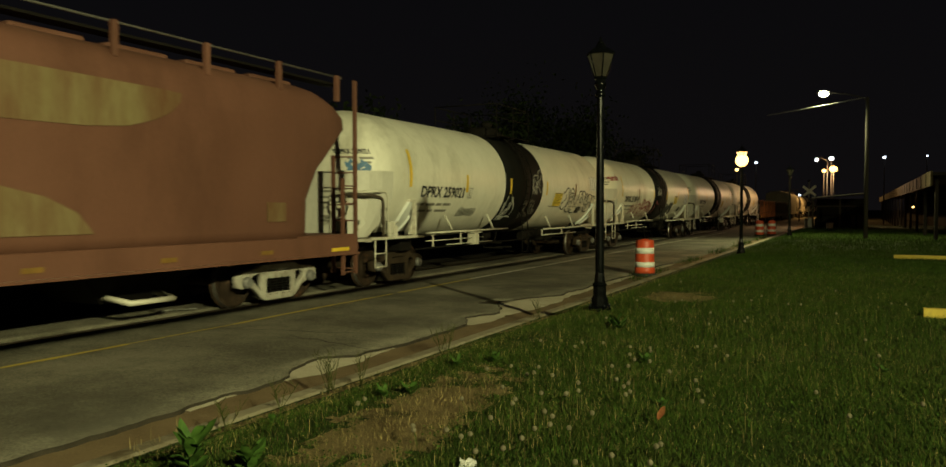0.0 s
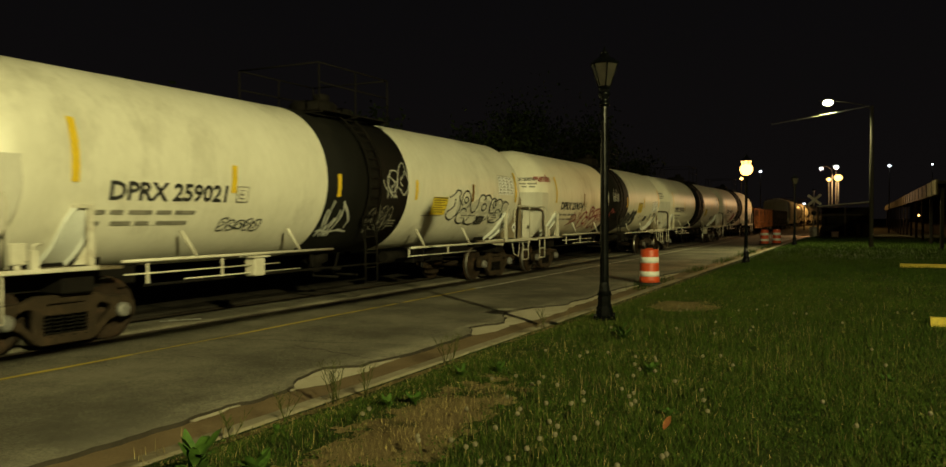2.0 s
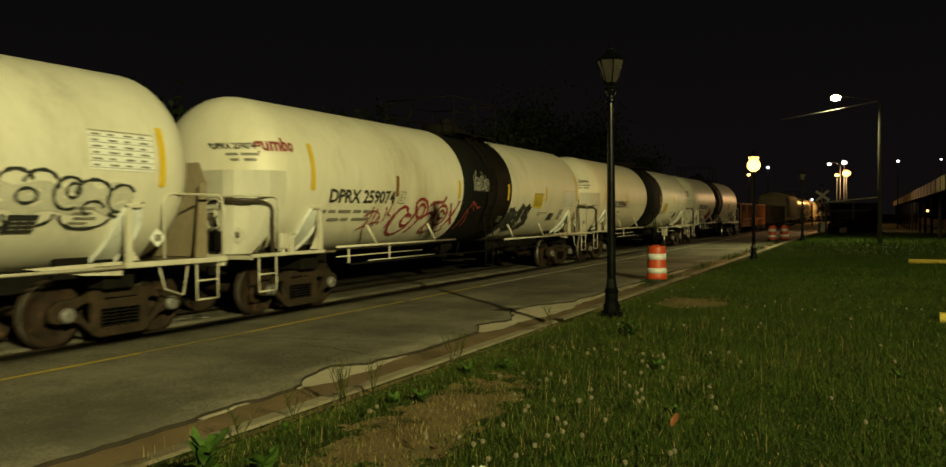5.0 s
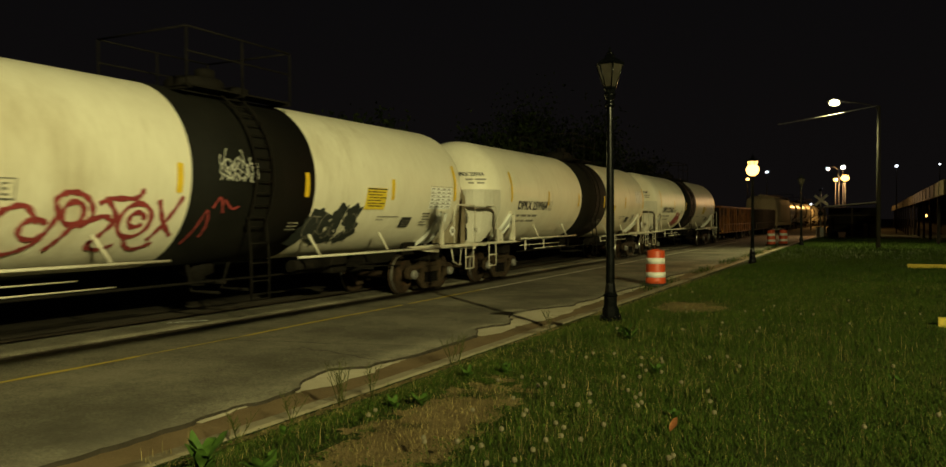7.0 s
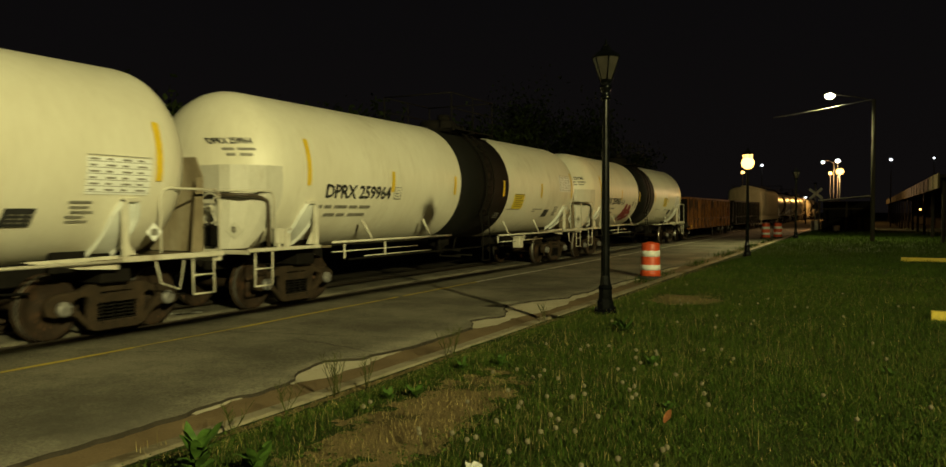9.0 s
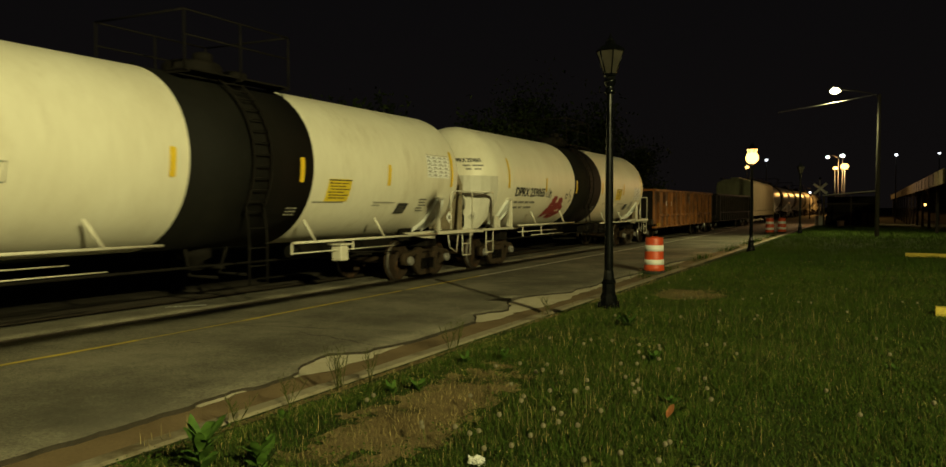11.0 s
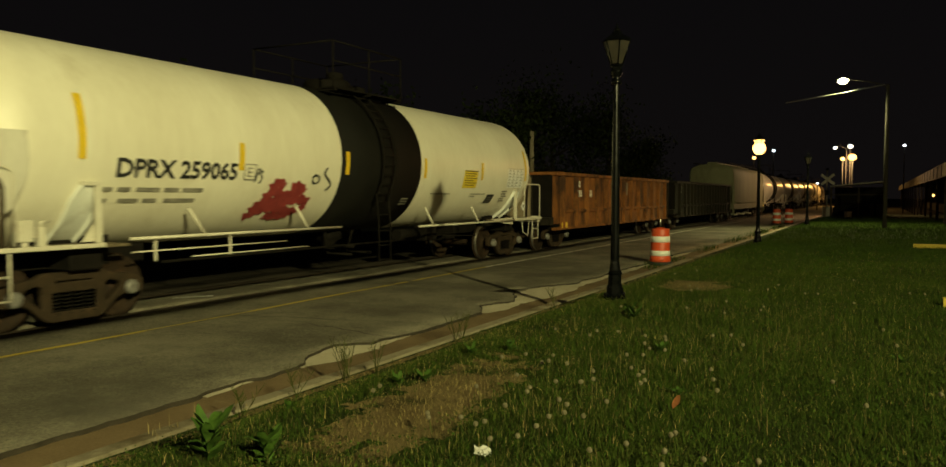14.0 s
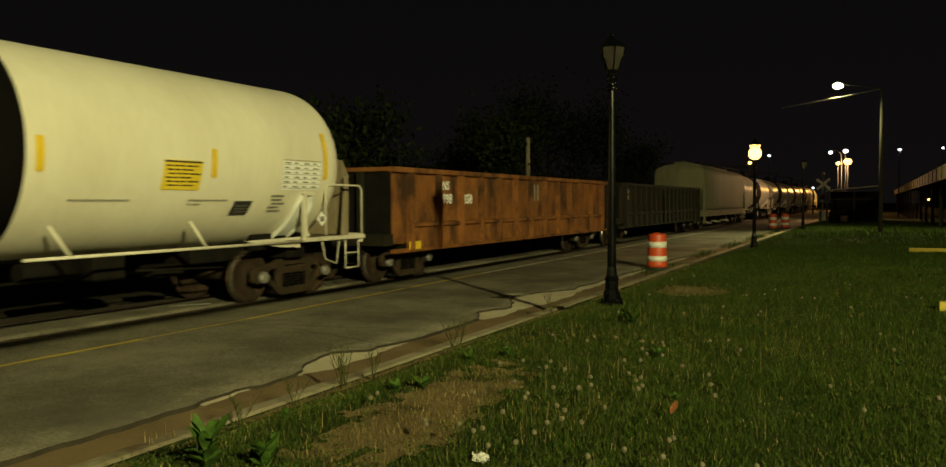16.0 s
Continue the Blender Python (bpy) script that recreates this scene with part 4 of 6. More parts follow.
    part("decal_print", on_tank(bars([(0.03, 0.425, 0.74, 0.025)] + [(0.06 + 0.03 * (k % 3) + 0.13 * j, 0.365 - 0.06 * k, 0.10 + 0.015 * ((j + k) % 2), 0.022) for k in range(6) for j in range(5 - k % 2)]), sy, sz, 0.021), INK, car)
    part("data_table", on_tank(patch(1.05, 0.52, 0, 1, 6), 6.24, tz), PAPER, car, "white decal with rows of small print")
    part("table_print", on_tank(bars([(0.0, 0.085 * k + 0.03, 1.05, 0.008) for k in range(7)] + [(0.04 + 0.26 * c, 0.085 * k + 0.052, 0.10 + 0.05 * ((c + k) % 2), 0.026) for k in range(6) for c in range(4)]), 6.24, tz, 0.021), GREYINK, car)
    part("black_decal", on_tank(patch(0.42, 0.27, 0.12, 1, 4), 5.16, 1.63, 0.028), INK, car, "small black decal")
    part("decal_print", on_tank(bars([(0.06 + 0.13 * c, 0.05 + 0.06 * k, 0.08, 0.02) for c in range(3) for k in range(3)]), 5.20, 1.63, 0.033), GREYINK, car)
    part("small_lettering", on_tank(bars([(0.07 * k, 0, 0.055, 0.030) for k in range(14)]), 2.15, 1.85), GREYINK, car)
    part("small_lettering", on_tank(bars([(0.07 * k, 0, 0.055, 0.030) for k in range(12)] + [(0.07 * k, -0.07, 0.05, 0.03) for k in range(4)]), 4.2, 1.85), GREYINK, car)
    part("small_lettering", on_tank(bars([(0.03 * (k % 3), -0.075 * k, 0.34 - 0.06 * (k % 2), 0.04) for k in range(5)]), 6.05, 1.92), GREYINK, car)
    part("small_lettering", on_tank(bars([(0.1 * k, 0.07 * j, 0.08, 0.035) for k in range(3) for j in range(3)]), 0.95 + band, 1.62, 0.02), GREYINK, car)
    return car


def covered_hopper(label, centre, half, paint, style, high, logo=False, steep=0.0):
    """A long covered hopper with bulging sides, side sill, roof rails, ladders and chutes."""
    car = thing("hopper_car", label, "hopper car", "cars of the freight train", pose(TRACK, centre, 0))
    lift = high - 4.46
    k = half - 8.35
    # half length and half width at each height: the ends bulge at the roof and fall back below
    levels = ((1.22, 6.72, 1.58), (1.40, 6.72, 1.60), (1.97, 6.73, 1.61), (2.55, 7.06, 1.61), (3.00, 7.55, 1.61), (3.39, 7.94, 1.60), (3.60, 7.92, 1.58),
              (3.80, 7.70, 1.54), (3.94, 7.45, 1.47), (4.06, 7.30, 1.34), (4.18, 7.20, 1.02), (4.26, 7.12, 0.5), (4.29, 7.10, 0.12))
    if not logo:         # upright ends and a flatter roof
        levels = tuple((z, 7.55 + 0.12 * min(z, 4.0) - (0.0 if z < 4.0 else 0.1), w) for z, e, w in levels)
    bm = new_bm()
    secs = []
    for z, e, w in levels:
        if z > 2:
            z += lift
        e += k
        c = min(0.16, w * 0.5)
        secs.append([(w, -e + c, z), (w, -e / 3, z), (w, e / 3, z), (w, e - c, z), (w - c * 0.3, e - c * 0.3, z), (w - c, e, z), (-w + c, e, z), (-w + c * 0.3, e - c * 0.3, z),
                     (-w, e - c, z), (-w, e / 3, z), (-w, -e / 3, z), (-w, -e + c, z), (-w + c * 0.3, -e + c * 0.3, z), (-w + c, -e, z), (w - c, -e, z), (w - c * 0.3, -e + c * 0.3, z)])
    loft(bm, secs, True)
    part("body", bm, paint, car)
    bm = new_bm()
    for s in (1, -1):
        box(bm, s * 1.48, s * 1.66, -half + 0.1, half - 0.1, 0.88, 1.24, 0.02)
        box(bm, s * 1.50, s * 1.70, -half + 0.1, half - 0.1, 0.86, 0.90)
    for s in (1, -1):
        box(bm, -1.6, 1.6, s * (half - 0.22), s * (half - 0.10), 0.88, 1.26, 0.02)
        box(bm, -1.6, 1.6, s * (half - 2.0), s * (half - 0.10), 1.22, 1.27)
    part("side_sill", bm, paint, car)
    bm = new_bm()
    for s in (1, -1):
        tube(bm, [(s * 1.68, -half + 0.1, 0.885), (s * 1.68, half - 2.0, 0.885)], 0.018, 6)
    part("sill_edge", bm, WHITE, car)
    bm = new_bm()
    box(bm, -0.35, 0.35, -half + 0.2, half - 0.2, 0.74, 1.1)
    for y in (-half * 0.42, 0.0, half * 0.42):
        loft(bm, [[(-1.4, y - 1.7, 1.2), (1.4, y - 1.7, 1.2), (1.4, y + 1.7, 1.2), (-1.4, y + 1.7, 1.2)],
                  [(-0.5, y - 0.45, 0.32), (0.5, y - 0.45, 0.32), (0.5, y + 0.45, 0.32), (-0.5, y + 0.45, 0.32)]])
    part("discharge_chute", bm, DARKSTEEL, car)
    for y in (-half * 0.42, 0.0, half * 0.42):
        bm = new_bm()
        tube(bm, [(0.55, y - 0.5, 0.45), (1.1, y - 0.4, 0.36), (1.1, y + 0.4, 0.36), (0.55, y + 0.5, 0.45)], 0.05, 7)
        part("discharge_gate", bm, WHITE, car)
    # roof: hatches, running boards and their rail
    for s in (1, -1):
        for k in range(3):
            bm = new_bm()
            box(bm, s * (1.0 + 0.11 * k), s * (1.09 + 0.11 * k), -half + 0.3, half - 0.3, high - 0.16, high - 0.12)
            part("running_board", bm, DARKSTEEL, car)
    if logo:
        bm = new_bm()
        for s in (1, -1):
            tube(bm, [(s * 1.36, -half + 0.25, high), (s * 1.36, half - 0.25, high)], 0.022, 6)
        part("roof_rail", bm, GALV, car)
        count = 9
        for s in (1, -1):
            for k in range(count + 1):
                y = -half + 0.5 + (2 * half - 1.0) * k / count
                piece("roof_bracket", "roof_bracket_" + paint.name, lambda: box(new_bm(), 0.0, 0.10, -0.045, 0.045, -0.52, 0.0, 0.01), paint, car, pose(s * 1.38 - (0.1 if s < 0 else 0), y, high + 0.01))
    bm = new_bm()
    for k in range(10):
        y = -half + 1.2 + (2 * half - 2.4) * k / 9
        box(bm, -0.35, 0.35, y - 0.6, y + 0.6, high - 0.16, high - 0.05, 0.03)
    part("roof_hatch", bm, paint, car)
    for turn in (0, 180):
        m = pose(0, 0, 0, 0, 0, turn)
        def ladder():
            bm = new_bm()
            y = half - 0.12
            for x in (1.60, 1.05):
                box(bm, x - 0.035, x + 0.035, y - 0.03, y + 0.03, 0.45, (high - 0.05 if x > 1.5 else 2.9) if logo else 2.6)
            for k in range(8 if logo else 6):
                tube(bm, [(1.05, y, 0.55 + 0.33 * k), (1.60, y, 0.55 + 0.33 * k)], 0.014, 5)
            y1 = half - 0.55
            box(bm, 1.57, 1.63, y1 - 0.03, y1 + 0.03, 0.45, 2.4)
            for k in range(6):
                tube(bm, [(1.6, y1, 0.5 + 0.35 * k), (1.6, y, 0.5 + 0.35 * k)], 0.014, 5)
            return bm
        piece("end_ladder", "end_ladder_%s" % paint.name, ladder, paint, car, m @ Matrix.Diagonal((-1, 1, 1, 1)))
        piece("end_ladder", "end_ladder_%s" % paint.name, ladder, paint, car, m)
        piece("coupler", "coupler", coupler_mesh, DARKSTEEL, car, m @ pose(0, half - 0.05, 0))
    for y in (-half + 1.85, half - 1.85):
        bogie(car, y, style)
    # yellow reflectors on the sill
    for k in range(7):
        y = half - 0.72 - 2.15 * k
        if k:
            piece("reflector", "worn_sill_reflector", lambda: box(new_bm(), 0, 0.012, -0.15, 0.15, -0.035, 0.035), RUSTYTAPE, car, pose(1.662, y, 1.02), "browned dull reflector")
        else:
            piece("reflector", "sill_reflector", lambda: box(new_bm(), 0, 0.012, -0.28, 0.28, -0.035, 0.035), YELLOW, car, pose(1.662, y, 0.98))
    if logo:
        upper = [(-7.0, 3.62), (1.2, 3.60), (2.6, 3.58), (3.3, 3.57), (3.66, 3.55), (3.62, 3.40), (3.45, 3.24), (3.15, 3.10), (2.67, 2.97), (2.0, 2.91), (1.0, 2.90), (-7.0, 2.86)]
        lower = [(-4.6, 1.45), (-4.3, 1.75), (-3.6, 1.98), (-2.5, 2.1), (-0.8, 2.15), (0.8, 2.08), (1.4, 1.95), (1.85, 1.74), (2.11, 1.45)]
        for name, line in (("upper_emblem", upper), ("lower_emblem", lower)):
            mesh = slab([line], 0.012)
            mesh.transform(Matrix(((0, 0, 1, 1.617), (1, 0, 0, 0), (0, 1, 0, 0), (0, 0, 0, 1))))
            part(name, mesh, HOPPERPATCH, car, "yellowed worn emblem patch")
        for y, z, w, h in ((5.55, 1.56, 0.50, 0.34),):
            bm = box(new_bm(), 1.614, 1.626 + (0.05 if z < 1.2 else 0), y, y + w, z, z + h)
            part("plate", bm, YELLOWSIGN if z < 1.2 else HOPPERPATCH, car, "yellowed card plate")
    return car


def gondola(label, centre, half, paint, ribs, marks, low=0.66, high=2.60):
    car = thing("gondola_car", label, "gondola car", "cars of the freight train", pose(TRACK, centre, 0))
    for s in (1, -1):
        part("side_wall", box(new_bm(), s * 1.46, s * 1.50, -half + 0.4, half - 0.4, low + 0.25, high - 0.08), paint, car)
        # end walls near black: the shade behind the car ahead is in the colour
        part("end_wall", box(new_bm(), -1.46, 1.46, s * (half - 0.43), s * (half - 0.39), low + 0.25, high - 0.04), DARKSTEEL, car)
    part("floor", box(new_bm(), -1.46, 1.46, -half + 0.4, half - 0.4, low + 0.22, low + 0.28), paint, car)
    bm = new_bm()
    for s in (1, -1):
        box(bm, s * 1.42, s * 1.60, -half + 0.35, half - 0.35, high - 0.12, high, 0.015)
        box(bm, -1.5, 1.5, s * (half - 0.48), s * (half - 0.34), high - 0.10, high - 0.003, 0.015)
    part("top_chord", bm, paint, car)
    for s in (1, -1):
        part("side_sill", box(new_bm(), s * 1.44, s * 1.58, -half + 0.38, half - 0.38, low + 0.02, low + 0.11, 0.01), paint, car)
    # panels below bulge out between the ribs
    inner = half - 2.35
    at = [-half + 1.06] + [-inner + 2 * inner * k / ribs for k in range(ribs + 1)] + [half - 1.06]
    rib = lambda: loft(new_bm(), [[(0, -0.075, low + 0.08), (0.15, -0.05, low + 0.08), (0.15, 0.05, low + 0.08), (0, 0.075, low + 0.08)], [(0, -0.075, high - 0.12), (0.14, -0.05, high - 0.12), (0.14, 0.05, high - 0.12), (0, 0.075, high - 0.12)]])
    for s in (1, -1):
        for k, y in enumerate(at):
            piece("side_rib", "rib_" + paint.name, rib, paint, car, pose(s * 1.50, y, 0, 0, 0, 0 if s > 0 else 180))
            if k + 1 < len(at):
                w = at[k + 1] - y
                pan = lambda: loft(new_bm(), [[(0, u, low + 0.10), (0.05, u, low + 0.12), (0.03, u, low + 0.56), (0.11, u, low + 0.60), (0.11, u, low + 0.67), (0, u, low + 0.70)] for u in (0.05, w - 0.05)])
                piece("side_panel", "panel_%s_%d" % (paint.name, round(w * 100)), pan, paint, car, pose(s * 1.50, y if s > 0 else y + w, 0, 0, 0, 0 if s > 0 else 180))
    for turn in (0, 180):
        m = pose(0, 0, 0, 0, 0, turn)
        def ladder():
            bm = new_bm()
            box(bm, 1.50, 1.58, half - 0.48, half - 0.36, low - 0.1, high - 0.05)
            for k in range(7):
                tube(bm, [(1.60, half - 0.86, low + 0.1 + 0.30 * k), (1.60, half - 0.42, low + 0.1 + 0.30 * k)], 0.014, 5)
                tube(bm, [(1.44, half - 0.30, low + 0.1 + 0.30 * k), (0.98, half - 0.30, low + 0.1 + 0.30 * k)], 0.014, 5)
            box(bm, 0.96, 1.02, half - 0.40, half - 0.28, low, high - 0.1)
            for x in (-0.7, 0, 0.7):
                box(bm, x - 0.06, x + 0.06, half - 0.40, half - 0.26, low, high - 0.1)
            box(bm, -1.5, 1.5, half - 0.42, half - 0.05, low + 0.2, low + 0.45)
            return bm
        # end ladders take dark steel for the same shade between cars
        piece("end_ladder", "gon_ladder_%s" % paint.name, ladder, GONDARK, car, m)
        piece("coupler", "coupler", coupler_mesh, DARKSTEEL, car, m @ pose(0, half - 0.05, 0))
    bm = box(new_bm(), -0.35, 0.35, -half + 0.1, half - 0.1, 0.6, 0.95)
    for k in range(ribs):
        y = -half + 1 + (2 * half - 2) * k / (ribs - 1)
        box(bm, -1.46, 1.46, y - 0.06, y + 0.06, 0.7, 0.92)
    part("underframe", bm, DARKSTEEL, car)
    for y in (-half + 1.75, half - 1.75):
        bogie(car, y, "brown")
    flat = Matrix(((0, 0, 1, 1.506), (1, 0, 0, 0), (0, 1, 0, 0), (0, 0, 0, 1)))
    if marks:
        for y, h0, h1 in ((0.35, 1.85, 2.35), (0.62, 1.85, 2.35), (1.15, 2.1, 2.4), (1.3, 1.8, 2.05)):
            part("worn_marking", box(new_bm(), 1.502, 1.508, y, y + 0.14, h0, h1), GREYINK, car, "worn unreadable white marking")
        part("reflector", box(new_bm(), 1.58, 1.592, -half + 0.95, -half + 1.45, low + 0.08, low + 0.26), YELLOW, car)
    else:
        for h0 in (1.9, 2.15):
            part("worn_marking", box(new_bm(), 1.502, 1.508, -half + 1.4, -half + 1.75, h0, h0 + 0.18), GREYINK, car, "worn unreadable pale marking")
    for words, y, z, size in marks:
        mesh = lettering(words, size, 0.95)
        mesh.transform(Matrix.Translation((0, y, z)) @ flat)
        part("lettering", mesh, PAPER, car, "worn white painted letters")
    return car


# ---- the train, front to back ----
hopper = covered_hopper("faded reddish-brown covered hopper car with yellowed emblem patches", 5.05, 8.35, HOPPERRED, "pale", 4.46, True)
t1 = tank_car("cream tank car with black middle band and sprayed scrawls", 22.75, "259021", DIRTYCREAM, band=-0.19, low=False, browned=4.55)
t2 = tank_car("cream tank car with black middle band and red scrawls", 40.82, "259074", band=0.42, browned=-4.28)
t3 = tank_car("clean cream tank car with black middle band", 58.89, "259964", band=0.52, low=False)
t4 = tank_car("cream tank car with black band and a red sprayed blot", 76.96, "259065")
g1 = gondola("rusty orange-brown open gondola car with side ribs", 94.38, 8.0, GONRUST, 10, (("NS", -5.38, 2.12, 0.30), ("998", -5.38, 1.78, 0.34), ("358", -4.28, 1.78, 0.34)))
g2 = gondola("dark weathered open gondola car with side ribs", 112.1, 8.6, GONDARK, 14, ())
hopper2 = covered_hopper("pale green-grey covered hopper car", 129.6, 8.35, HOPPERGREY, "brown", 4.35, False)
far_cars = [tank_car("weathered greyish tank car with dark band", 147.4 + 18.07 * k, "", GREYCREAM, detail=False) for k in range(5)]
TRAIN = [hopper, t1, t2, t3, t4, g1, g2, hopper2, *far_cars]


def spray(car, name, strokes, wide, y, z, mat, label="", lift=0.02):
    return part(name, on_tank(ribbon(strokes, wide), y, z, lift), mat, car, label)


fan = lambda n, w, h, lean: [[(w * k / n + lean * h * j / 8 + 0.05 * math.sin(j * 0.7 + k), h * j / 8 * (0.75 + 0.25 * math.sin(k * 2.1))) for j in range(9)] for k in range(n)]
spray(t1, "graffiti", fan(5, 0.55, 0.85, 0.1) + [[(-0.05 + 0.09 * j, 0.14 + 0.02 * math.sin(j)) for j in range(12)], [(0.5, 0.8), (0.7, 0.6), (0.85, 0.4), (0.8, 0.2)]], 0.06, -1.60, 1.45, GRAFWHITE, "white sprayed strokes", 0.02)
spray(t1, "graffiti", fan(4, 0.5, 0.5, -0.3) + scrawl(8, 0.8, 0.8, 2), 0.035, 0.45, 2.25, GRAFWHITE, "white sprayed scrawl")
spray(t1, "graffiti", scrawl(18, 0.9, 0.6, 4), 0.022, -0.1, 1.55, GREYINK, "faint pale scrawl")


def curve(*pts):
    """A smooth line through a few points."""
    p = [Vector(q) for q in (pts[0], *pts, pts[-1])]
    return [tuple(bend(p[i], p[i + 1], p[i + 2], p[i + 3], j / 6)) for i in range(len(p) - 3) for j in range(6)] + [tuple(p[-1])]


def bend(a, b, c, d, t):
    return 0.5 * (2 * b + (c - a) * t + (2 * a - 5 * b + 4 * c - d) * t * t + (3 * b - a - 3 * c + d) * t ** 3)


def bow(cx, cy, rx, ry, a0, a1):
    """Part of an oval, its angles in degrees."""
    return [(cx + rx * math.cos(radians(a0 + (a1 - a0) * j / 16)), cy + ry * math.sin(radians(a0 + (a1 - a0) * j / 16))) for j in range(17)]


spray(t1, "graffiti_fill", [[(0.5 + 0.12 * j, 0.16 + 0.13 * k + 0.05 * math.sin(j * 1.3 + k)) for j in range(27)] for k in range(3)], 0.16, 3.35, 1.80, GRAFGREY, "pale grey sprayed filling", 0.014)
spray(t1, "graffiti", [curve((0.0, 0.55), (0.22, 0.62), (0.42, 0.74), (0.62, 0.70), (0.56, 0.56), (0.66, 0.40), (0.60, 0.14), (0.36, -0.04), (0.10, 0.02), (0.02, 0.16), (0.20, 0.26), (0.34, 0.36), (0.32, 0.52)),
                       bow(0.95, 0.50, 0.24, 0.24, -60, 220), bow(0.95, 0.50, 0.11, 0.08, 0, 360), bow(0.98, 0.06, 0.36, 0.22, 150, 370), bow(0.92, 0.18, 0.16, 0.10, 0, 200),
                       curve((1.18, 0.56), (1.28, 0.30), (1.45, 0.16), (1.62, 0.26), (1.70, 0.46), (1.66, 0.30)), bow(1.52, 0.0, 0.40, 0.20, 180, 370),
                       bow(1.92, 0.46, 0.24, 0.20, 20, 200), bow(2.26, 0.46, 0.24, 0.20, -10, 170), bow(2.08, 0.32, 0.14, 0.10, 0, 360), bow(2.16, 0.05, 0.34, 0.16, 170, 370),
                       bow(2.66, 0.36, 0.22, 0.22, 40, 300), bow(2.72, 0.40, 0.10, 0.10, 0, 360), bow(3.02, 0.38, 0.26, 0.18, -20, 190), bow(2.98, 0.06, 0.40, 0.22, 180, 380), bow(3.05, 0.16, 0.16, 0.10, 0, 250),
                       bow(3.48, 0.30, 0.22, 0.20, 30, 330), curve((3.30, 0.08), (3.50, 0.02), (3.70, 0.10), (3.86, 0.26))], 0.050, 3.30, 1.80, GRAFDARK, "black outlined bulging scrawl", 0.024)
spray(t1, "graffiti", scrawl(5, 1.0, 0.26, 5), 0.03, -4.36, 1.60, GRAFDARK, "thin black scrawl")
spray(t1, "graffiti", fan(7, 0.5, 0.25, 0.2), 0.08, -8.9, 2.62, GRAFBLUE, "blue sprayed smear")
part("graffiti", on_tank(lettering("gumbo", 0.36, 0.75), -8.35, 2.98), GRAFRED, t2, "thin red handwritten word")
spray(t2, "graffiti", [curve((0.0, 0.22), (0.35, 0.38), (0.70, 0.44)), curve((0.10, 0.66), (0.22, 0.48), (0.12, 0.30)), curve((0.28, 0.80), (0.30, 0.55), (0.24, 0.28)), curve((0.05, 0.58), (0.40, 0.70), (0.62, 0.60)), curve((0.46, 0.76), (0.42, 0.50), (0.52, 0.34), (0.62, 0.58), (0.70, 0.36)),
                       curve((0.78, 0.80), (0.84, 0.60), (0.80, 0.42)), curve((1.00, 0.92), (0.92, 0.66), (1.04, 0.58))], 0.045, -5.30, 1.36, GRAFRED, "thin red sprayed strokes")
spray(t2, "graffiti", [curve((1.62, 0.50), (1.40, 0.74), (1.12, 0.66), (0.98, 0.36), (1.06, 0.08), (1.34, -0.02), (1.62, 0.12), (1.78, 0.36)), curve((1.14, 0.70), (0.94, 0.48), (0.88, 0.20)),
                       curve((1.70, 0.20), (1.86, 0.60), (1.80, 0.84), (2.02, 0.94), (2.28, 0.84), (2.38, 0.58), (2.14, 0.44), (1.96, 0.16), (1.86, 0.02)), bow(2.08, 0.64, 0.16, 0.17, 0, 360), bow(1.58, 0.40, 0.18, 0.16, 30, 330),
                       curve((2.22, 0.44), (2.54, 0.60), (2.72, 0.52)), curve((2.44, 0.78), (2.62, 0.86), (3.04, 0.88), (3.14, 1.02)), curve((2.60, 0.82), (2.76, 0.56), (2.60, 0.28), (2.48, 0.08), (2.72, 0.0), (2.92, 0.10)),
                       bow(3.10, 0.52, 0.28, 0.28, -10, 350), bow(3.12, 0.54, 0.13, 0.12, 0, 330), curve((3.02, 0.26), (3.14, 0.06), (3.34, -0.02), (3.60, 0.12)), curve((3.44, 0.86), (3.60, 0.52), (3.86, 0.24)),
                       curve((3.88, 0.92), (3.66, 0.52), (3.46, 0.16))], 0.088, -5.10, 1.40, GRAFRED, "red outlined bulging scrawl")
spray(t2, "graffiti", [curve((0.0, 0.06), (0.12, 0.34), (0.26, 0.70), (0.34, 0.44), (0.30, 0.20)), curve((0.36, 0.74), (0.50, 0.92), (0.60, 0.66)), curve((0.60, 0.88), (0.78, 0.74), (0.94, 0.78))], 0.05, -0.95, 1.40, GRAFRED, "dull red strokes on the black band", 0.026)
BLOCKS = [curve((0.05, 0.02), (0.18, 0.40), (0.34, 0.66), (0.52, 0.62), (0.50, 0.30), (0.46, 0.06)), curve((0.18, 0.28), (0.34, 0.30), (0.52, 0.28)), curve((0.74, 0.72), (0.66, 0.44), (0.62, 0.14), (0.84, 0.08), (0.92, 0.14)),
          curve((1.28, 0.74), (1.08, 0.76), (0.98, 0.46), (1.00, 0.16), (1.26, 0.14)), curve((1.00, 0.46), (1.22, 0.48)), curve((1.76, 0.70), (1.52, 0.78), (1.42, 0.58), (1.66, 0.44), (1.72, 0.24), (1.50, 0.12), (1.34, 0.20)), curve((0.0, -0.05), (0.10, 0.20), (0.30, 0.12))]
spray(t2, "graffiti_fill", BLOCKS, 0.36, 1.75, 1.36, GRAFDARK, "dense dark sprayed block lettering", 0.018)
